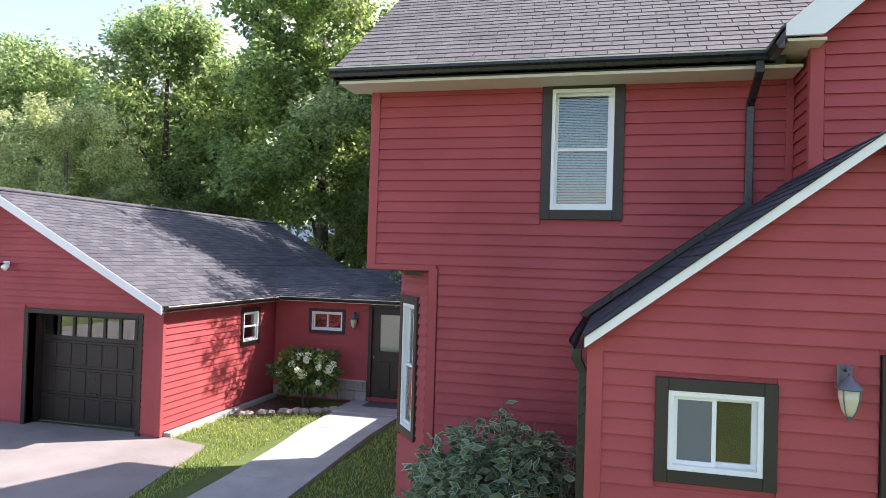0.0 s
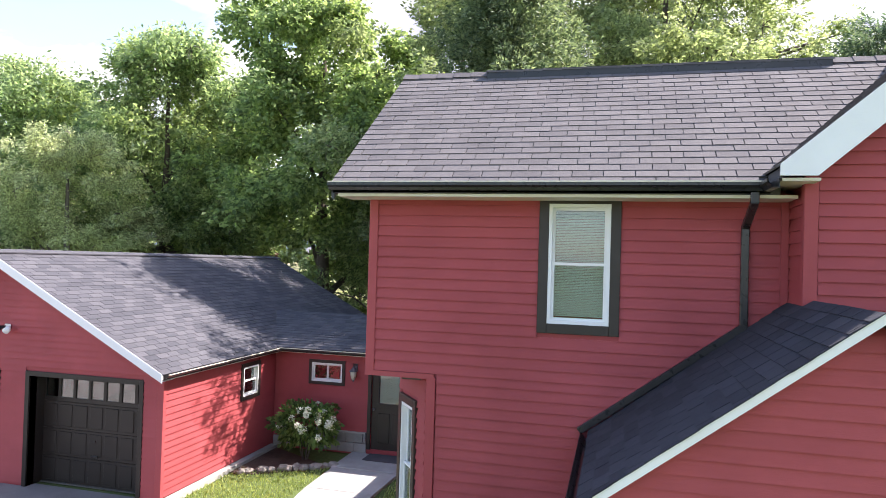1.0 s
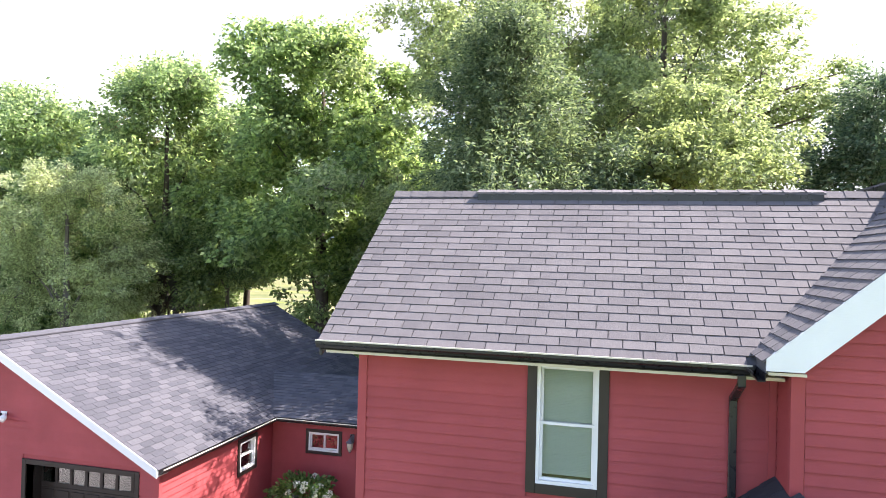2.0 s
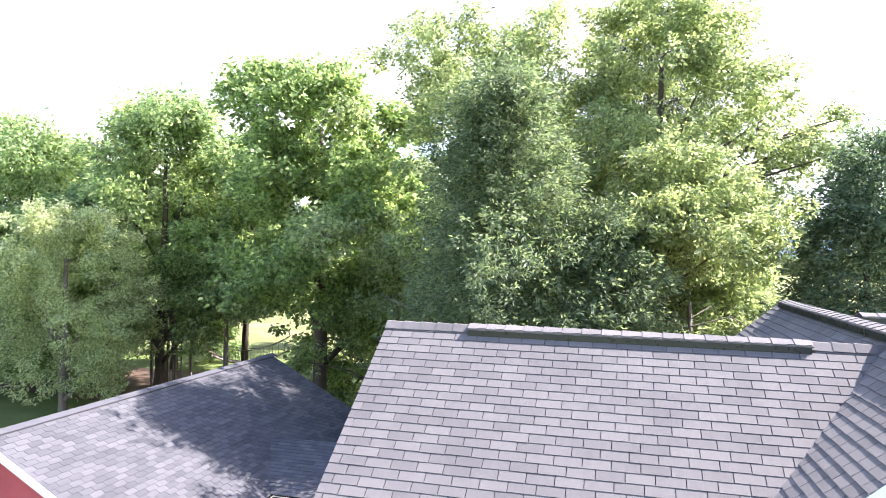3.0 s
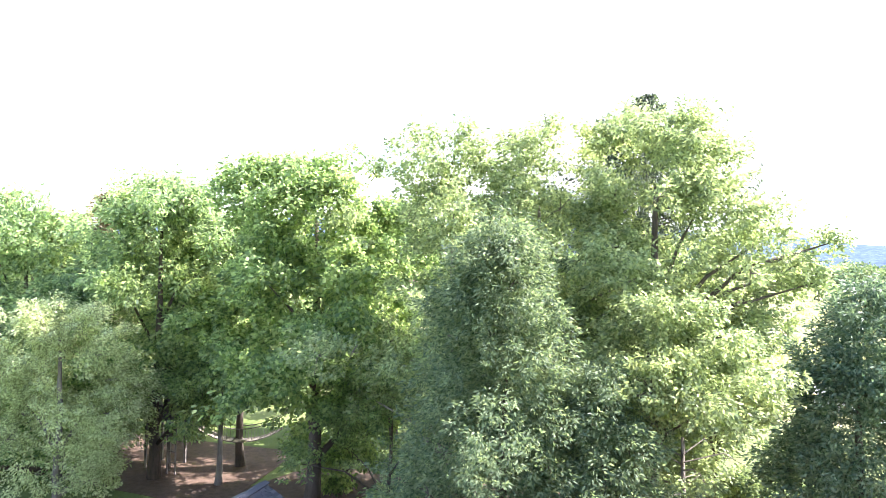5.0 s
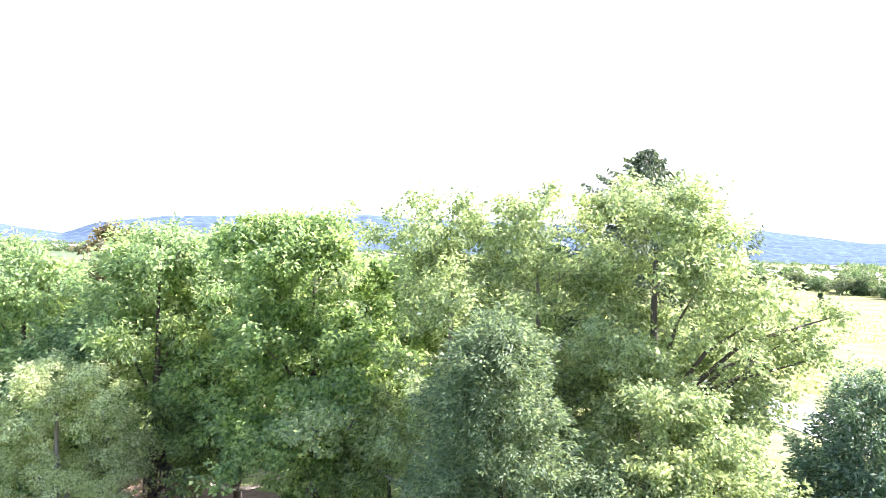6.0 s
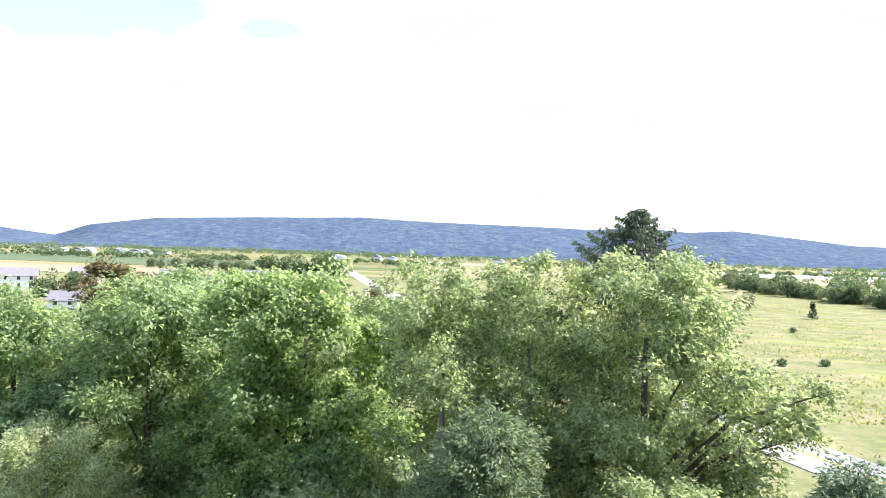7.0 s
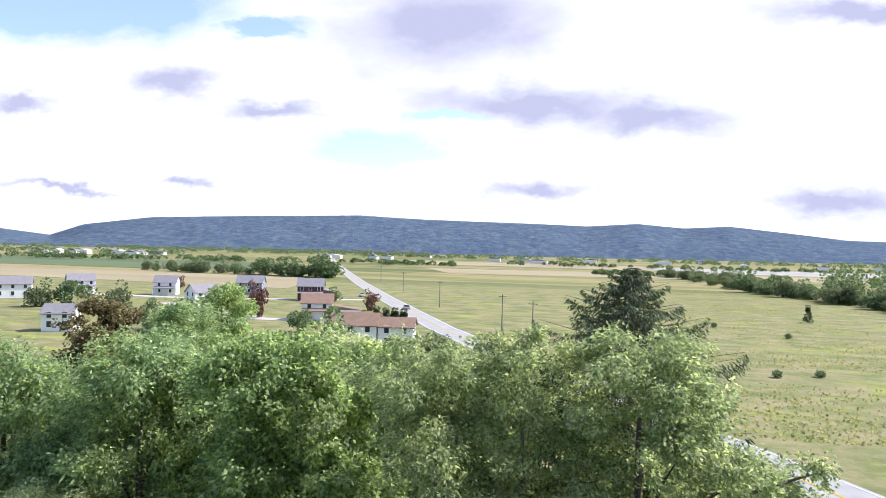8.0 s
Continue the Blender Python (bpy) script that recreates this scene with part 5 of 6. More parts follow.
# bare lower branches between the pine and the cedar
brush = thing("dead_branches", (2.6, 23.5, 0), "grey tangle of bare dead branches on a trunk", "branches")
r2 = random.Random(9)
s = Shape().tube([(0, 0, -0.1), (0.1, 0, 3), (0.0, 0.1, 6.5)], [0.16, 0.12, 0.05], 8)
part("trunk", s, PALE_BARK, brush, smooth=True)
for k in range(46):
    z = r2.uniform(1.2, 6)
    a = r2.uniform(0, 6.28)
    L = r2.uniform(0.8, 2.6)
    p1 = Vector((math.cos(a) * L * 0.5, math.sin(a) * L * 0.5, z + r2.uniform(0.0, 0.4)))
    p2 = Vector((math.cos(a + 0.2) * L, math.sin(a + 0.2) * L, z - r2.uniform(0.0, 0.7)))
    part("branch", Shape().tube([(0.03, 0, z), p1, p2], [0.03, 0.02, 0.006], 4), PALE_BARK, brush)

# ---- shrubs by the house ----
hyd = thing("hydrangea", (-6.25, 13.75, 0), "hydrangea bush with cream-white flower heads below the window", "shrub")
rng = np.random.default_rng(31)
n = 1700
d = unit(rng.normal(0, 1, (n, 3)))
pos = d * np.array((0.62, 0.42, 0.42)) * (0.55 + 0.5 * rng.uniform(0, 1, (n, 1)) ** 0.6) * (1 + 0.4 * np.sin(d[:, :1] * 6 + 1) * np.cos(d[:, 2:] * 5)) + np.array((0, 0, 0.76))
part("leaves", leaves_mesh("leaves", pos, d + np.array((0, 0, -0.3)), 0.11, 0.075, rng), LEAF["hydrangea"], hyd)
for k in range(7):
    a = k * 0.9
    part("stem", Shape().tube([(0.04 * math.cos(a), 0.04 * math.sin(a), -0.02), (0.15 * math.cos(a), 0.12 * math.sin(a), 0.35), (0.36 * math.cos(a), 0.25 * math.sin(a), 0.75)], [0.013, 0.01, 0.006], 5), BARK, hyd)
PETAL = leaf_paint("cream_petals", (0.58, 0.60, 0.46), (0.76, 0.77, 0.70), (0.86, 0.86, 0.82), 0.2, 0.5, 0.0)
for k in range(20):
    a, e = rng.uniform(0, 2 * math.pi), rng.uniform(-0.35, 1.2)
    dd = np.array((math.cos(a) * math.cos(e), -abs(math.sin(a) * math.cos(e)) if k % 4 else math.sin(a) * math.cos(e), math.sin(e)))
    c = dd * np.array((0.68, 0.48, 0.46)) * rng.uniform(0.85, 1.12) + np.array((0, 0, 0.72))
    q = unit(rng.normal(0, 1, (90, 3)))
    part("flower_head", leaves_mesh("flower_head", c + q * 0.058 * rng.uniform(0.8, 1.2), q * 0.4 + unit(rng.normal(0, 1, (90, 3))), 0.035, 0.035, rng), PETAL, hyd)

dog = thing("variegated_shrub", (-0.78, 6.2, 0), "variegated shrub with cream-edged leaves against the wall", "shrub")
rng = np.random.default_rng(41)
cs, ws = [], []
for k in range(300):
    a, rad_ = rng.uniform(0, 2 * math.pi), 0.86 * rng.uniform(0, 1) ** 0.5
    tip = np.array((math.cos(a) * rad_, math.sin(a) * rad_ * 0.7, 1.68 - 0.50 * (rad_ / 0.86) ** 2 + rng.uniform(-0.3, 0.2)))
    if k == 0:
        tip = np.array((0.02, -0.05, 2.0))
    if k == 1:
        tip = np.array((-0.32, -0.1, 1.66))
    foot = np.array((math.cos(a) * 0.12, math.sin(a) * 0.1, 0))
    mid = (foot + tip) / 2 + np.array((math.cos(a), math.sin(a), 0)) * 0.12
    if k < 60:
        part("stem", Shape().tube([tuple(foot), tuple(mid), tuple(tip)], [0.008, 0.006, 0.003], 4), BARK, dog)
    m_ = 36
    t = rng.uniform(0.3, 1, (m_, 1)) ** 0.7
    p = foot * (1 - t) ** 2 + 2 * mid * t * (1 - t) + tip * t ** 2
    w = unit(rng.normal(0, 1, (m_, 3)) * np.array((1, 1, 0.35)) + np.array((math.cos(a) * 0.3, math.sin(a) * 0.3 - 0.25, 0.1)))
    cs.append(p + rng.normal(0, 0.02, (m_, 3)))
    ws.append(w)
cs, ws = np.concatenate(cs), np.concatenate(ws)
keep = cs[:, 2] > 0.25
cs, ws = cs[keep], ws[keep]
whole = leaves_mesh("leaf", cs, ws, 0.12, 0.058, np.random.default_rng(5), 0.1, 0.15)
co = np.empty(len(whole.vertices) * 3, np.float32)
whole.vertices.foreach_get("co", co)
outer = co.reshape(-1, 4, 3)
centre_pt = outer.mean(1, keepdims=True)
inner = centre_pt + (outer - centre_pt) * 0.74
ring = Shape()
middle = Shape()
for o_, i_ in zip(outer, inner):
    b_ = len(ring.v)
    ring.v += [tuple(q) for q in o_] + [tuple(q) for q in i_]
    ring.f += [(b_ + q, b_ + (q + 1) % 4, b_ + 4 + (q + 1) % 4, b_ + 4 + q) for q in range(4)]
    b_ = len(middle.v)
    middle.v += [tuple(q) for q in i_]
    middle.f.append((b_, b_ + 1, b_ + 2, b_ + 3))
for nm, sh_, mt, lb in (("leaf_margin", ring, LEAF["rim"], "cream leaf margins"), ("leaf", middle, LEAF["dogwood"], "dark green leaf centres")):
    me = bpy.data.meshes.new(nm)
    me.from_pydata(sh_.v, [], sh_.f)
    tagged(part(nm, me, mt, dog, lb), kind="stuff")


# ---- grass on the near lawn ----
def grass(name, box, count, seed, height=0.07):
    rg = np.random.default_rng(seed)
    x, y = rg.uniform(box[0], box[1], count), rg.uniform(box[2], box[3], count)
    keep = np.ones(count, bool)
    keep &= ~((x > -5.45 + 0.02 * (y - 14)) & (x < -3.92))
    keep &= ~((x < -5.75 - (y - 7) * 0.2) & (y < 10.5))
    keep &= ~((y > 12.3) & (x < -5.4) & (y > 12.3 + (x + 7.4) * 0.55))
    p = np.stack([x, y, np.full(count, -0.02)], 1)[keep]
    w = rg.normal(0, 0.45, p.shape) + np.array((0, 0, 1.0))
    ob = part(name, leaves_mesh(name, p, w, height, 0.014, rg, 0.05, 0.1), LEAF["grass"])
    return tagged(ob, "short mown lawn grass beside the walkway", "grass", kind="stuff")


grass("lawn_grass", (-7.25, -2.0, 6.0, 14.3), 32000, 3)

# ---- tree house and rope bridge ----
th = thing("tree_house", (-23.8, 33.2, 0), "weathered grey board tree house on posts", "tree house")
for dx in (-0.75, 0.75):
    for dy in (-0.7, 0.7):
        part("post", Shape().box(dx - 0.06, dx + 0.06, dy - 0.06, dy + 0.06, 0, 2.8), GREY_WOOD, th)
part("platform", Shape().box(-1.2, 1.2, -1.1, 1.1, 2.78, 2.88), GREY_WOOD, th, bevel=0.01)
for k in range(10):
    x0 = -0.85 + k * 0.17
    if k in (3, 6):
        part("wall_board", Shape().box(x0, x0 + 0.16, -0.75, -0.72, 2.88, 3.5), GREY_WOOD, th)
        part("wall_board", Shape().box(x0, x0 + 0.16, -0.75, -0.72, 4.05, 4.4), GREY_WOOD, th)
    else:
        part("wall_board", Shape().box(x0, x0 + 0.16, -0.75, -0.72, 2.88, 4.4), GREY_WOOD, th)
    part("wall_board", Shape().box(0.82, 0.85, -0.72 + k * 0.145, -0.72 + k * 0.145 + 0.138, 2.88, 4.4), GREY_WOOD, th)
part("back_wall", Shape().box(-0.85, -0.82, -0.72, 0.75, 2.88, 4.4), GREY_WOOD, th)
part("roof", Shape().prism([(-1.1, 4.3), (1.1, 4.3), (0, 5.05)], -0.95, 0.9), GREY_WOOD, th)
part("ladder", Shape().box(1.0, 1.06, -1.3, -1.24, 0, 2.9).box(1.5, 1.56, -1.3, -1.24, 0, 2.9).box(1.0, 1.56, -1.3, -1.25, 0.6, 0.66).box(1.0, 1.56, -1.3, -1.25, 1.2, 1.26).box(1.0, 1.56, -1.3, -1.25, 1.8, 1.86).box(1.0, 1.56, -1.3, -1.25, 2.4, 2.46), GREY_WOOD, th)
br = thing("rope_bridge", (-22.6, 33.2, 0), "sagging plank rope bridge from the tree house", "bridge")
A_, B_ = Vector((0, 0, 2.75)), Vector((5.2, 1.6, 2.3))
pt = [A_.lerp(B_, t / 16) + Vector((0, 0, -1.0 * (1 - (t / 8 - 1) ** 2))) for t in range(17)]
across = Vector((-0.3, 0.95, 0)) * 0.4
for p, q in zip(pt, pt[1:]):
    u = (q - p) * 0.86
    part("plank", Shape().hexa([p - across, p + u - across, p + u + across, p + across, p - across + Vector((0, 0, 0.05)), p + u - across + Vector((0, 0, 0.05)), p + u + across + Vector((0, 0, 0.05)), p + across + Vector((0, 0, 0.05))]), PALE_BARK, br)
    for sd in (-1, 1):
        part("baluster", Shape().tube([p + across * sd, p + across * sd + Vector((0, 0, 0.75))], [0.012, 0.012], 4), GREY_WOOD, br)
for sd in (-1, 1):
    part("handrail", Shape().tube([p + across * sd + Vector((0, 0, 0.75)) for p in pt], [0.025] * 17, 6), GREY_WOOD, br)

strip("wood_floor", [(-17, 22.5), (-19, 28), (-16, 36)], [(6, 16.5), (8, 26), (4, 36)], 0.0, DIRT, "reddish brown leaf litter under the trees", "ground", 0.04)
strip("wood_floor", [(-33, 30), (-33, 38)], [(-17.5, 28.5), (-18, 38)], 0.002, DIRT, "reddish brown leaf litter under the trees", "ground", 0.04)

# ---- the road beyond ----
MID = [(75, -30), (38, 35), (18, 71), (-5, 110), (-42, 174), (-90, 270), (-142, 378), (-219, 545), (-330, 790), (-450, 1060)]


def offset(rows, d):
    out = []
    for i, (x, y) in enumerate(rows):
        a, b = Vector(rows[max(i - 1, 0)]), Vector(rows[min(i + 1, len(rows) - 1)])
        w = (b - a).normalized()
        out.append((x + w.y * d, y - w.x * d))
    return out


strip("road", offset(MID, -3.9), offset(MID, 3.9), 0.05, ROAD, "grey two-lane country road", "road", 0.1)
LINE = painted("road_line_white", (0.6, 0.6, 0.58), 0.7, 0.1)
YELLOW = painted("road_line_yellow", (0.5, 0.36, 0.06), 0.7, 0.1)
for d, m_ in ((-3.4, LINE), (3.4, LINE), (-0.12, YELLOW), (0.12, YELLOW)):
    strip("road_line", offset(MID, d - 0.07), offset(MID, d + 0.07), 0.075, m_, "painted line along the road", "road marking", 0.03)
GRAVEL = mottled("pale_gravel", [(0.3, (0.28, 0.26, 0.24)), (0.65, (0.42, 0.40, 0.38))], 0.6, 12, 0.95, 0.01)
strip("side_road", [(-150, 205), (-95, 172), (-52, 176)], [(-147, 211), (-94, 177.5), (-54, 182)], 0.04, GRAVEL, "pale side street between the far houses", "road", 0.08)
strip("side_road", [(-215, 225), (-150, 226), (-92, 250)], [(-215, 231), (-150, 232), (-94, 256)], 0.04, GRAVEL, "pale side street between the far houses", "road", 0.08)
STUBBLE = mottled("dry_stubble", [(0.35, (0.19, 0.155, 0.09)), (0.65, (0.28, 0.235, 0.14))], 0.02, 0.6, 0.95, 0.05, (0.3, 1, 1))
GREENCROP = mottled("green_crop", [(0.35, (0.045, 0.075, 0.03)), (0.65, (0.09, 0.12, 0.045))], 0.02, 0.6, 0.95, 0.05, (0.3, 1, 1))
PALECROP = mottled("silvery_cover_fields", [(0.35, (0.20, 0.19, 0.165)), (0.65, (0.31, 0.305, 0.29))], 0.02, 0.3, 0.9, 0.05, (0.2, 1, 1))
strip("field", [(-420, 330), (-520, 430)], [(-150, 300), (-180, 410)], 0.1, STUBBLE, "tan stubble field behind the houses", "field", 0.2)
strip("field", [(-800, 480), (-1100, 760)], [(-240, 470), (-330, 700)], 0.12, GREENCROP, "dark green crop field", "field", 0.2)
strip("field", [(-130, 560), (-190, 700)], [(330, 640), (420, 760)], 0.1, STUBBLE, "tan stubble strip field", "field", 0.2)
strip("field", [(60, 800), (50, 1050)], [(520, 760), (640, 1000)], 0.14, PALECROP, "pale silvery field strips", "field", 0.25)
strip("field", [(-260, 850), (-340, 1100)], [(60, 850), (50, 1100)], 0.14, STUBBLE, "tan stubble strip field", "field", 0.25)

# ---- far houses ----
HW = painted("white_vinyl_siding", (0.76, 0.76, 0.78), 0.6, 0.05)
HG = painted("grey_vinyl_siding", (0.22, 0.23, 0.29), 0.6, 0.06)
HM = painted("maroon_vinyl_siding", (0.12, 0.028, 0.032), 0.6, 0.1)
RT = painted("tan_roofing", (0.21, 0.135, 0.10), 0.9, 0.15)
RG = painted("grey_roofing", (0.19, 0.18, 0.20), 0.9, 0.15)
DARKPANE = painted("dark_far_pane", (0.03, 0.035, 0.045), 0.15, 0.1, (1, 1, 1), 0.5)


def far_house(x, y, turn, w, d, h, rise, wall_m, roof_m, label, porch=False, side=0.0):
    """A two-storey house: walls, gable roof along x, framed windows on all sides, door, porch."""
    root = thing("house", (x, y, 0), label, "house")
    root.rotation_euler = (0, 0, radians(turn))
    part("wall", Shape().box(-w / 2, w / 2, -d / 2, d / 2, 0, h), wall_m, root)
    for sx in (-1, 1):
        g_ = Shape()
        g_.v = [(sx * w / 2, -d / 2, h), (sx * w / 2, d / 2, h), (sx * w / 2, 0, h + rise - 0.1), (sx * (w / 2 - 0.15), -d / 2, h), (sx * (w / 2 - 0.15), d / 2, h), (sx * (w / 2 - 0.15), 0, h + rise - 0.1)]
        g_.f = [(0, 1, 2), (5, 4, 3), (0, 3, 4, 1), (1, 4, 5, 2), (2, 5, 3, 0)]
        part("gable", g_, wall_m, root)
    rf = Shape()
    for sy in (-1, 1):
        q = [(-w / 2 - 0.4, sy * (d / 2 + 0.4), h - 0.1), (w / 2 + 0.4, sy * (d / 2 + 0.4), h - 0.1), (w / 2 + 0.4, 0, h + rise), (-w / 2 - 0.4, 0, h + rise)]
        rf.hexa([(a, b, c - 0.18) for a, b, c in q] + q)
    part("roof", rf, roof_m, root)
    k = max(2, int(w / 3))
    for level in (1.0, 1.0 + h / 2):
        for i in range(k):
            cx = -w / 2 + (i + 0.5) * w / k
            for sy in (-1, 1):
                y0 = sy * d / 2
                wn = part("window", Shape().box(cx - 0.6, cx + 0.6, min(y0, y0 + sy * 0.06), max(y0, y0 + sy * 0.06), level - 0.1, level + 1.5), WHITE, root)
                part("pane", Shape().box(cx - 0.48, cx + 0.48, min(y0 + sy * 0.05, y0 + sy * 0.08), max(y0 + sy * 0.05, y0 + sy * 0.08), level + 0.02, level + 1.38), DARKPANE, wn)
        for sx in (-1, 1):
            for cy in (-d / 4, d / 4):
                x0 = sx * w / 2
                wn = part("window", Shape().box(min(x0, x0 + sx * 0.06), max(x0, x0 + sx * 0.06), cy - 0.55, cy + 0.55, level - 0.1, level + 1.5), WHITE, root)
                part("pane", Shape().box(min(x0 + sx * 0.05, x0 + sx * 0.08), max(x0 + sx * 0.05, x0 + sx * 0.08), cy - 0.43, cy + 0.43, level + 0.02, level + 1.38), DARKPANE, wn)
    if porch:
        part("porch_roof", Shape().hexa([(-w / 2, -d / 2 - 2.2, 2.7), (w / 2, -d / 2 - 2.2, 2.7), (w / 2, -d / 2, 3.3), (-w / 2, -d / 2, 3.3), (-w / 2, -d / 2 - 2.2, 2.85), (w / 2, -d / 2 - 2.2, 2.85), (w / 2, -d / 2, 3.45), (-w / 2, -d / 2, 3.45)]), roof_m, root)
        for i in range(5):
            cx = -w / 2 + 0.2 + i * (w - 0.4) / 4
            part("porch_post", Shape().box(cx - 0.09, cx + 0.09, -d / 2 - 2.1, -d / 2 - 1.92, 0, 2.75), WHITE, root)
    if side:
        part("garage", Shape().box(w / 2, w / 2 + abs(side), -d / 2 + 1, d / 2 - 1, 0, 3.0), wall_m, root)
        part("garage_roof", Shape().prism([(w / 2, 3.0), (w / 2 + abs(side) + 0.3, 3.0), (w / 2, 4.2)], -d / 2 + 0.7, d / 2 - 0.7), roof_m, root)
    return root


far_house(-51.2, 134.6, 10, 10.6, 7.0, 4.9, 2.3, HW, RT, "pale two-storey house with brown roof", side=0)
far_house(-42.2, 136.4, 10, 7.2, 6.2, 4.7, 1.7, HW, RT, "pale house wing with brown roof beside the road")
far_house(-79.6, 179.9, 20, 8.4, 7.0, 4.9, 2.5, HW, RT, "white two-storey house with brown roof and porch", True, 8)
far_house(-111.2, 244.2, 20, 9.7, 7.9, 5.4, 2.9, HM, RG, "maroon house with white windows and grey roof", True, 5)
far_house(-171.7, 239.8, 22, 8.4, 7.0, 5.0, 2.7, HW, RG, "white house with a two-tier front porch", True)
far_house(-130.8, 202.7, 62, 9.7, 6.6, 4.7, 2.7, HW, RG, "white gable-ended house among the far trees", False)
far_house(-146.1, 260.5, 18, 10.6, 7.9, 4.9, 2.9, HG, RG, "blue-grey house with a large grey roof")
far_house(-204.9, 231.1, 50, 9.7, 7.0, 5.0, 2.7, HW, RG, "white house with a grey roof", True)
far_house(-206.0, 200.6, 42, 11.4, 7.9, 5.0, 2.7, HW, RG, "white house with a grey roof at the edge of the estate", False)
far_house(-87.7, 131.3, 60, 4.4, 3.5, 2.9, 1.3, HW, RG, "small white outbuilding behind the wood")
far_house(-122.6, 133.0, 25, 6.5, 6.0, 4.2, 2.0, HW, RG, "white house half hidden by the wood", False)


def car(x, y, turn, paint, label):
    root = thing("car", (x, y, 0.05), label, "car")
    root.rotation_euler = (0, 0, radians(turn))
    part("body", Shape().box(-2.2, 2.2, -0.9, 0.9, 0.3, 0.95), paint, root, bevel=0.12)
    part("cabin", Shape().hexa([(-1.5, -0.8, 0.95), (1.2, -0.8, 0.95), (1.2, 0.8, 0.95), (-1.5, 0.8, 0.95), (-1.0, -0.65, 1.5), (0.5, -0.65, 1.5), (0.5, 0.65, 1.5), (-1.0, 0.65, 1.5)]), DARKPANE, root, bevel=0.05)
    part("roof", Shape().box(-0.98, 0.48, -0.64, 0.64, 1.49, 1.53), paint, root)
    for wx in (-1.4, 1.4):
        for wy in (-0.85, 0.85):
            part("wheel", Shape().tube([(wx, wy - 0.1, 0.33), (wx, wy + 0.1, 0.33)], [0.33, 0.33], 12), BLACK, root)
    return root


car(-66, 222, 116, painted("silver_car_paint", (0.30, 0.32, 0.36), 0.3, 0.05, (1, 1, 1), 0.5), "silver car driving along the far road")
car(-140, 218, 10, painted("dark_car_paint", (0.06, 0.06, 0.07), 0.3, 0.05, (1, 1, 1), 0.5), "dark car parked on the side street")
car(-100, 270, 116, painted("white_car_paint", (0.6, 0.6, 0.6), 0.3, 0.05, (1, 1, 1), 0.5), "white car parked beside the maroon house")
for k, (x, y) in enumerate(((-30, 170), (-62, 232), (-98, 305), (-140, 395), (-20, 150), (48, 560))):
    pole = thing("utility_pole", (x + 4, y + 4, 0), "bare wooden utility pole beside the road", "utility pole", "roadside poles")
    part("post", Shape().tube([(0, 0, 0), (0, 0, 9.5)], [0.16, 0.11], 8), GREY_WOOD, pole)
    part("crossarm", Shape().box(-1.1, 1.1, -0.06, 0.06, 8.8, 8.95), GREY_WOOD, pole)


# ---- far trees: a few built once, then copied ----
def far_tree(seed, kind, shape="round"):
    rg = np.random.default_rng(seed)
    root = thing("tree", (0, 0, -500), "rounded green field tree", "tree", "field trees")
    part("trunk", Shape().tube([(0, 0, 0), (0.05, 0, 2), (0, 0, 5)], [0.25, 0.2, 0.08], 6), BARK, root)
    lob = 16
    c = rg.normal(0, 1, (lob, 3)) * np.array((1.4, 1.4, 1.3)) + np.array((0, 0, 3.2))
    if shape == "cone":
        hh = rg.uniform(0, 1, lob)
        a = rg.uniform(0, 6.28, lob)
        c = np.stack([np.cos(a) * (1 - hh) * 1.6, np.sin(a) * (1 - hh) * 1.6, 0.8 + hh * 7], 1)
    r = rg.uniform(0.8, 1.5, lob) * (0.6 if shape == "cone" else 1)
    n_ = 1300
    w_ = rg.choice(lob, n_)
    d_ = unit(rg.normal(0, 1, (n_, 3)))
    p_ = c[w_] + d_ * r[w_][:, None] * (1 - 0.4 * rg.uniform(0, 1, (n_, 1)) ** 2)
    p_[:, 2] = np.maximum(p_[:, 2], 0.15)
    part("crown", leaves_mesh("crown", p_, d_ + np.array((0, 0, -0.2)), 0.56, 0.44, rg), LEAF[kind], root)
    return root


KINDS = {k: [far_tree(50 + 7 * i + j, k, s) for j in range(2)] for i, (k, s) in enumerate((("far", "round"), ("far_pale", "round"), ("purple", "round"), ("spruce", "cone")))}
fr = random.Random(77)


def plant(x, y, size, kind, wide=1.0, label=""):
    src = fr.choice(KINDS[kind])
    ob = copy_thing(src, Matrix.Translation((x, y, -0.1)) @ Matrix.Rotation(fr.uniform(0, 6.28), 4, "Z") @ Matrix.Diagonal((size * wide, size * wide, size, 1)))
    if label:
        tagged(ob, label)
    return ob


def row(a, b, count, size, kinds, spread, wide=1.0):
    for i in range(count):
        f = (i + fr.uniform(0, 1)) / count
        plant(a[0] + (b[0] - a[0]) * f + fr.uniform(-spread, spread), a[1] + (b[1] - a[1]) * f + fr.uniform(-spread, spread), size * fr.uniform(0.6, 1.3), fr.choice(kinds), wide * fr.uniform(0.9, 1.3))


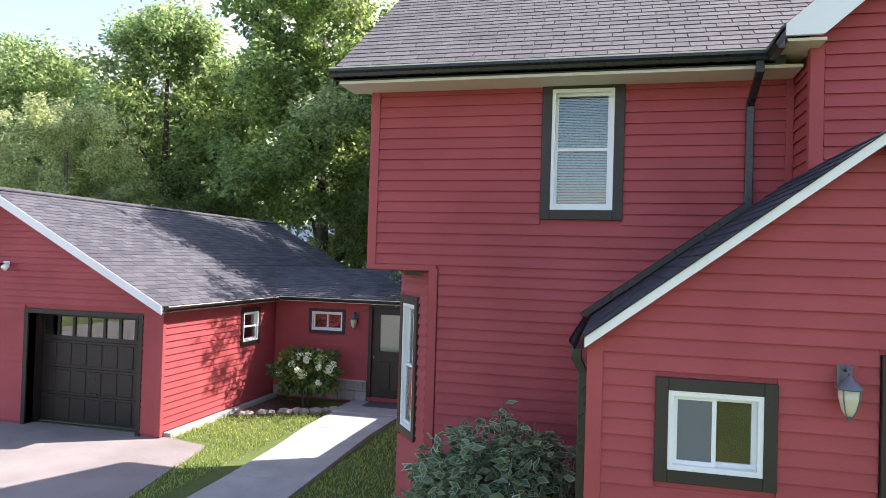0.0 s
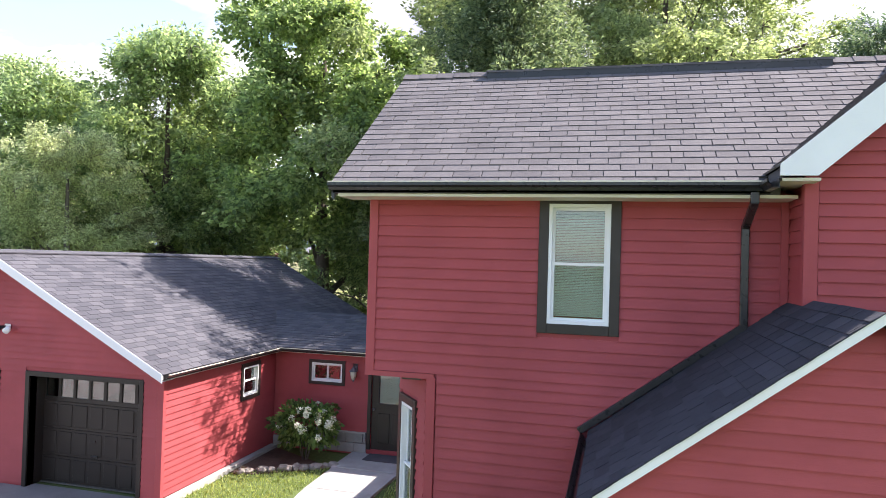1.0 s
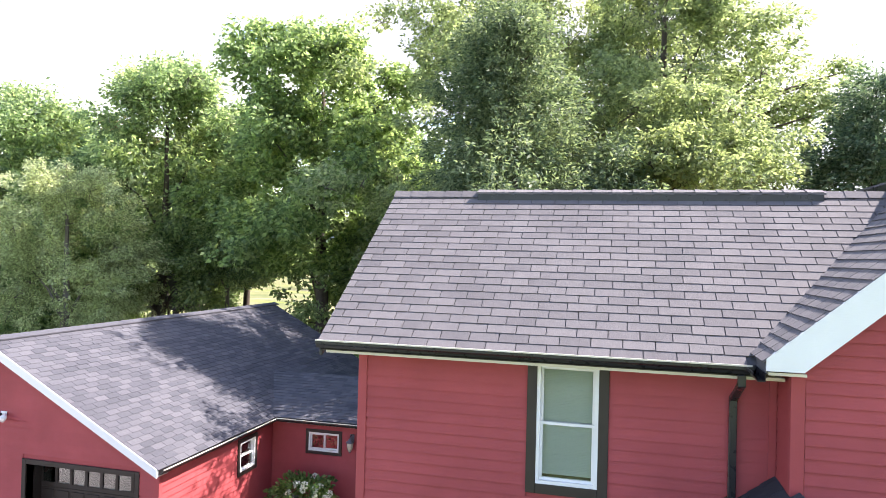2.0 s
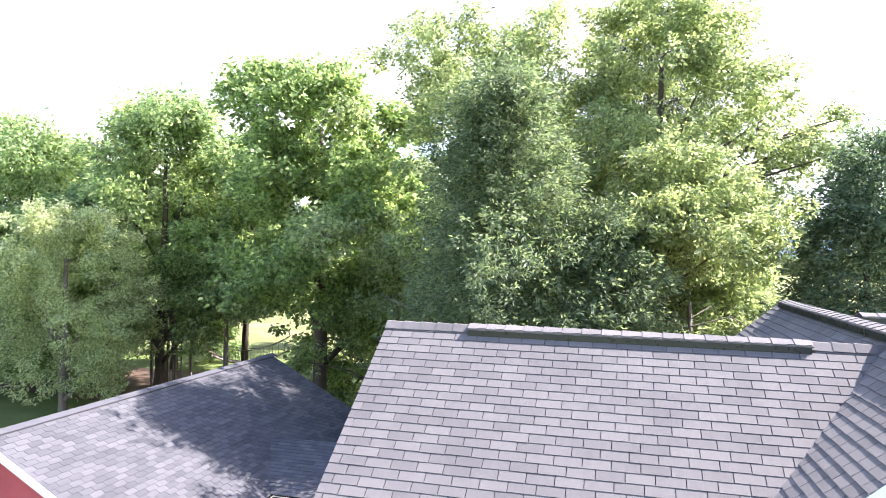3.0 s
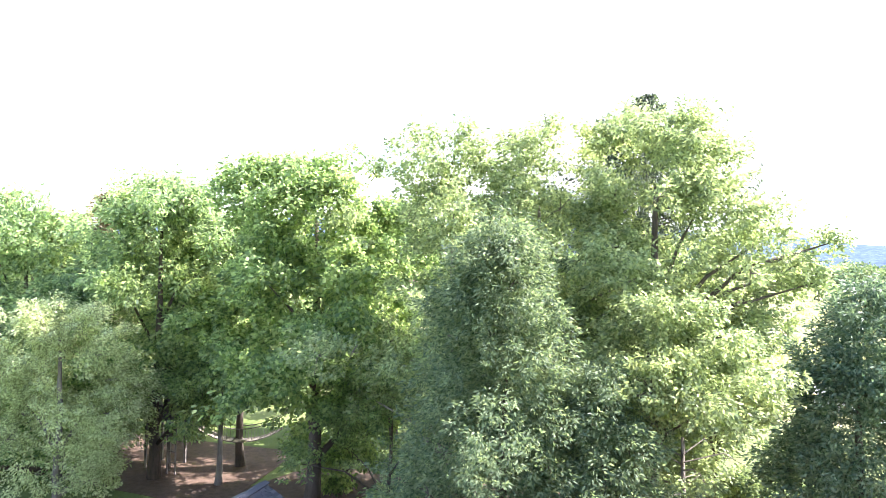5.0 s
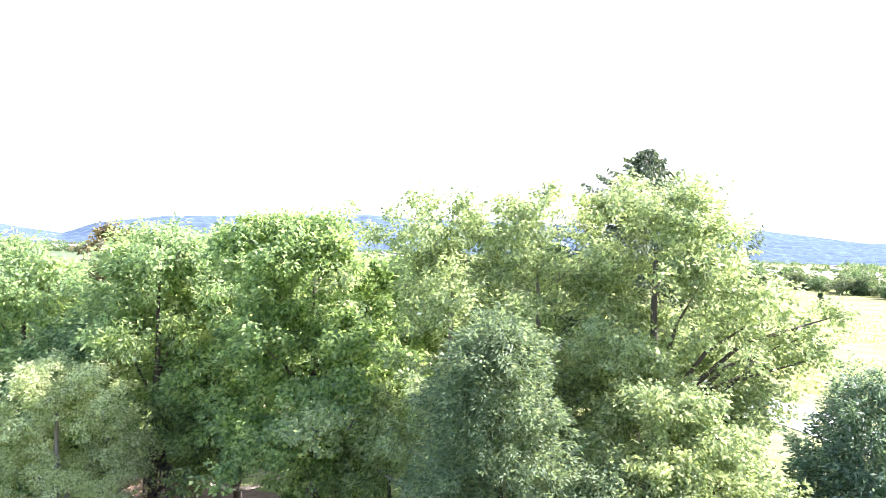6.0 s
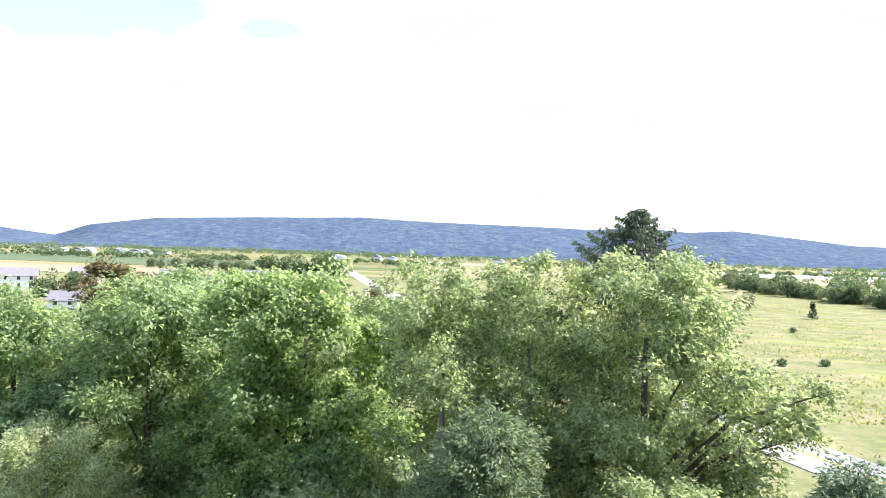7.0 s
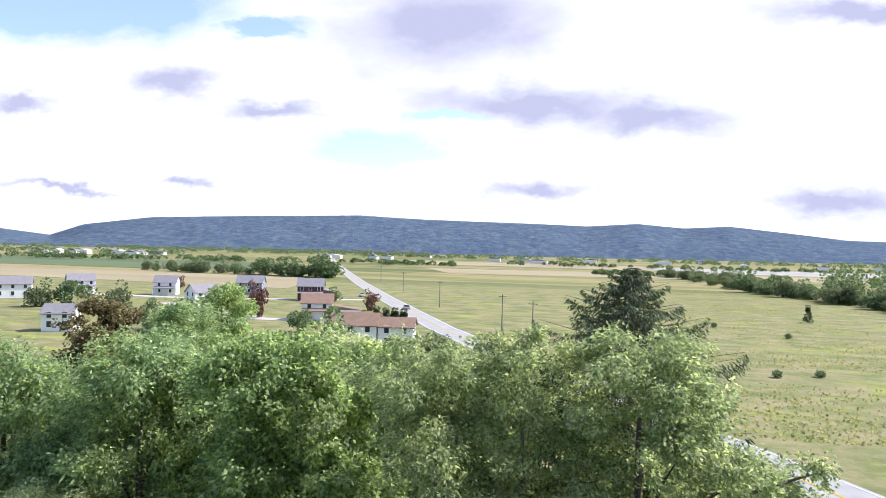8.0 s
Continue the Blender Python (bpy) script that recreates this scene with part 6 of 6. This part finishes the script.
tree(-67, 112, 13.0, 5.6, 1.5, "maple", "large rounded maple beside the far houses", 15000, 0.42, 61, 60, 0.3)
plant(-43.5, 108, 1.5, "far", 0.7)
plant(-77, 108, 1.5, "far_pale")
plant(-97, 178, 1.35, "purple", 0.55, "narrow purple-leaved tree beside a house")
plant(-75, 212, 0.9, "purple", 0.8, "purple-leaved tree beside the road")
plant(-176, 252, 0.9, "purple", 1.0, "purple-leaved tree beside a house")
for x, y in ((-52, 158), (-49, 156), (-55, 160), (-46.5, 155)):
    plant(x, y, 0.75, "spruce", 1.1, "dark green conifer beside the house")
for x, y, s_ in ((-70, 150, 1.0), (-100, 150, 1.0), (-105, 142, 1.1), (-150, 185, 1.3), (-165, 182, 1.5), (-172, 176, 1.3), (-120, 160, 0.8), (-100, 240, 0.8), (-48, 134, 0.7), (-40, 136, 0.6), (-34, 134, 0.7), (-30, 128, 0.7)):
    plant(x, y, s_, fr.choice(["far", "far_pale", "far", "far_pale"]))
plant(61.6, 237, 0.65, "spruce", 1.0, "lone small conifer in the meadow")
row((-330, 440), (-240, 430), 18, 1.25, ["far", "far_pale", "far_pale"], 10)
row((-225, 425), (-175, 415), 12, 1.7, ["far", "far"], 7)
row((118, 290), (82, 420), 34, 1.5, ["far_pale", "far", "far_pale", "far"], 8)
row((82, 420), (62, 640), 34, 1.3, ["far_pale", "far", "far_pale"], 12)
row((130, 300), (190, 420), 26, 2.7, ["far", "far", "far_pale"], 14)


def woods(lines, label):
    """Distant tree lines, joined: low rounded clumps of leaf sprays."""
    rg = np.random.default_rng(88)
    pos = []
    for (x0, y0), (x1, y1), count, size, spread in lines:
        for _ in range(count):
            f = rg.uniform(0, 1)
            s_ = size * rg.uniform(0.5, 1.2)
            c_ = np.array((x0 + (x1 - x0) * f + rg.normal(0, spread), y0 + (y1 - y0) * f + rg.normal(0, spread), s_ * 0.45))
            q_ = unit(rg.normal(0, 1, (110, 3)))
            q_[:, 2] = np.abs(q_[:, 2]) - 0.3
            pos.append(np.concatenate([c_ + q_ * s_ * np.array((0.75, 0.75, 0.62)) * rg.uniform(0.6, 1, (110, 1)), q_, np.full((110, 1), s_)], 1))
    pos = np.concatenate(pos)
    me = leaves_mesh("far_woods", pos[:, :3], pos[:, 3:6], 1.9, 1.5, rg)
    return tagged(part("far_woods", me, LEAF["far"]), label, "woods", kind="stuff")


woods([((-640, 640), (-420, 720), 60, 8, 12), ((-420, 820), (-150, 800), 46, 6, 14), ((-150, 980), (400, 980), 70, 6, 20), ((-1100, 800), (-700, 1000), 80, 11, 30),
       ((-900, 1400), (900, 1450), 300, 12, 60), ((-1500, 1500), (-500, 1700), 160, 14, 80), ((150, 480), (250, 520), 40, 15, 14), ((62, 640), (-20, 660), 26, 5, 8), ((420, 900), (800, 1000), 70, 10, 30)], "dark tree lines and woods across the valley floor")
for src in [o for pair in KINDS.values() for o in pair]:
    for o in (*src.children_recursive, src):
        bpy.data.objects.remove(o)

# ---- meadow tufts and bushes ----
rng = np.random.default_rng(61)
n = 42000
mx, my = rng.uniform(8, 150, n), 85 + 330 * rng.uniform(0, 1, n) ** 1.5
clump = np.array([noise.noise(Vector((a * 0.03, b * 0.05, 0))) for a, b in zip(mx, my)])
keep = (clump > rng.uniform(-0.3, 0.3, n)) & (mx < my * 0.55)
p = np.stack([mx, my, np.full(n, -0.05)], 1)[keep]
w = rng.normal(0, 0.35, p.shape) + np.array((0, 0, 1))
TUFT = leaf_paint("meadow_weeds", (0.15, 0.172, 0.060), (0.20, 0.212, 0.082), (0.26, 0.245, 0.125), 0.45, 0.5, 0.0)
tagged(part("meadow_weeds", leaves_mesh("meadow_weeds", p, w, 0.32, 0.34, rng, 0.2), TUFT), "tall weeds and goldenrod in the dry meadow", "weeds", kind="stuff")
for x, y in ((28.9, 128), (36.4, 131), (18, 165), (30, 210), (22, 300), (45, 190)):
    b_ = thing("bush", (x, y, 0), "small dark green bush in the meadow", "bush")
    q = unit(rng.normal(0, 1, (500, 3))) * np.array((0.9, 0.9, 0.7)) * rng.uniform(0.5, 1, (500, 1)) + np.array((0, 0, 0.6))
    part("leaves", leaves_mesh("leaves", q, rng.normal(0, 1, (500, 3)), 0.26, 0.16, rng), LEAF["far"], b_)

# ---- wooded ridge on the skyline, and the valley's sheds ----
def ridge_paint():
    m, n_ = material("wooded_ridge_hazed_blue")
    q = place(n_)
    # the blue of distance haze is put into the forest's base colours
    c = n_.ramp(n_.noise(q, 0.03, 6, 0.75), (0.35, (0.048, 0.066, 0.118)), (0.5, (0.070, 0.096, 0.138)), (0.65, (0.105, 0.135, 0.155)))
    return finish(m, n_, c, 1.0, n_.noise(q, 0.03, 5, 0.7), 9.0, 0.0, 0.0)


SKY = [(-300, 22), (-60, 30), (0, 20), (90, 10), (150, 30), (270, 45), (450, 51), (640, 56), (760, 51), (900, 49), (1040, 46), (1130, 52), (1210, 46), (1290, 51), (1400, 41), (1500, 31), (1568, 30), (1900, 24)]
hill = Shape()
COLS, ROWSN = 260, 12
for i in range(COLS + 1):
    u = -300 + 2200 * i / COLS
    h = next(h0 + (h1 - h0) * (u - u0) / (u1 - u0) for (u0, h0), (u1, h1) in zip(SKY, SKY[1:]) if u0 <= u <= u1)
    az = radians(13.8) - math.atan((u - 784) / 1207)
    for j in range(ROWSN + 1):
        f = j / ROWSN
        D = (2300 + 900 * f) / max(0.5, math.cos(az - radians(13.8)))
        top = 20 + h / 1207 * 3000
        rise = top * min(1, f / 0.75) ** 0.75 * (1.0 if f <= 0.8 else 0.97)
        bump = noise.noise(Vector((u * 0.012, f * 4, 3))) * 14 * math.sin(math.pi * min(1, f * 1.25)) + noise.noise(Vector((u * 0.09, f * 12, 7))) * 3.0 * (f > 0)
        hill.v.append((-math.sin(az) * D, math.cos(az) * D, -2 + rise + bump * (1 if f < 0.72 else 0.25)))
for i in range(COLS):
    for j in range(ROWSN):
        a = i * (ROWSN + 1) + j
        hill.f.append((a, a + ROWSN + 1, a + ROWSN + 2, a + 1))
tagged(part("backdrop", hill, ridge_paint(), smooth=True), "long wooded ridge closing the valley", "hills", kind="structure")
for k in range(34):
    x, y = fr.uniform(-520, 520), fr.uniform(1050, 1500)
    if k < 12:
        x, y = fr.uniform(-900, -700), fr.uniform(880, 1000)
    sh = thing("shed", (x, y, 0), "pale low farm building across the valley", "building", "valley buildings")
    w_, d_ = fr.uniform(8, 34), fr.uniform(8, 14)
    part("wall", Shape().box(-w_ / 2, w_ / 2, -d_ / 2, d_ / 2, 0, 5), HW, sh)
    part("roof", Shape().prism([(-w_ / 2 - 1, 5), (w_ / 2 + 1, 5), (0, 7.5)], -d_ / 2 - 0.5, d_ / 2 + 0.5), RG if k % 3 else HW, sh)
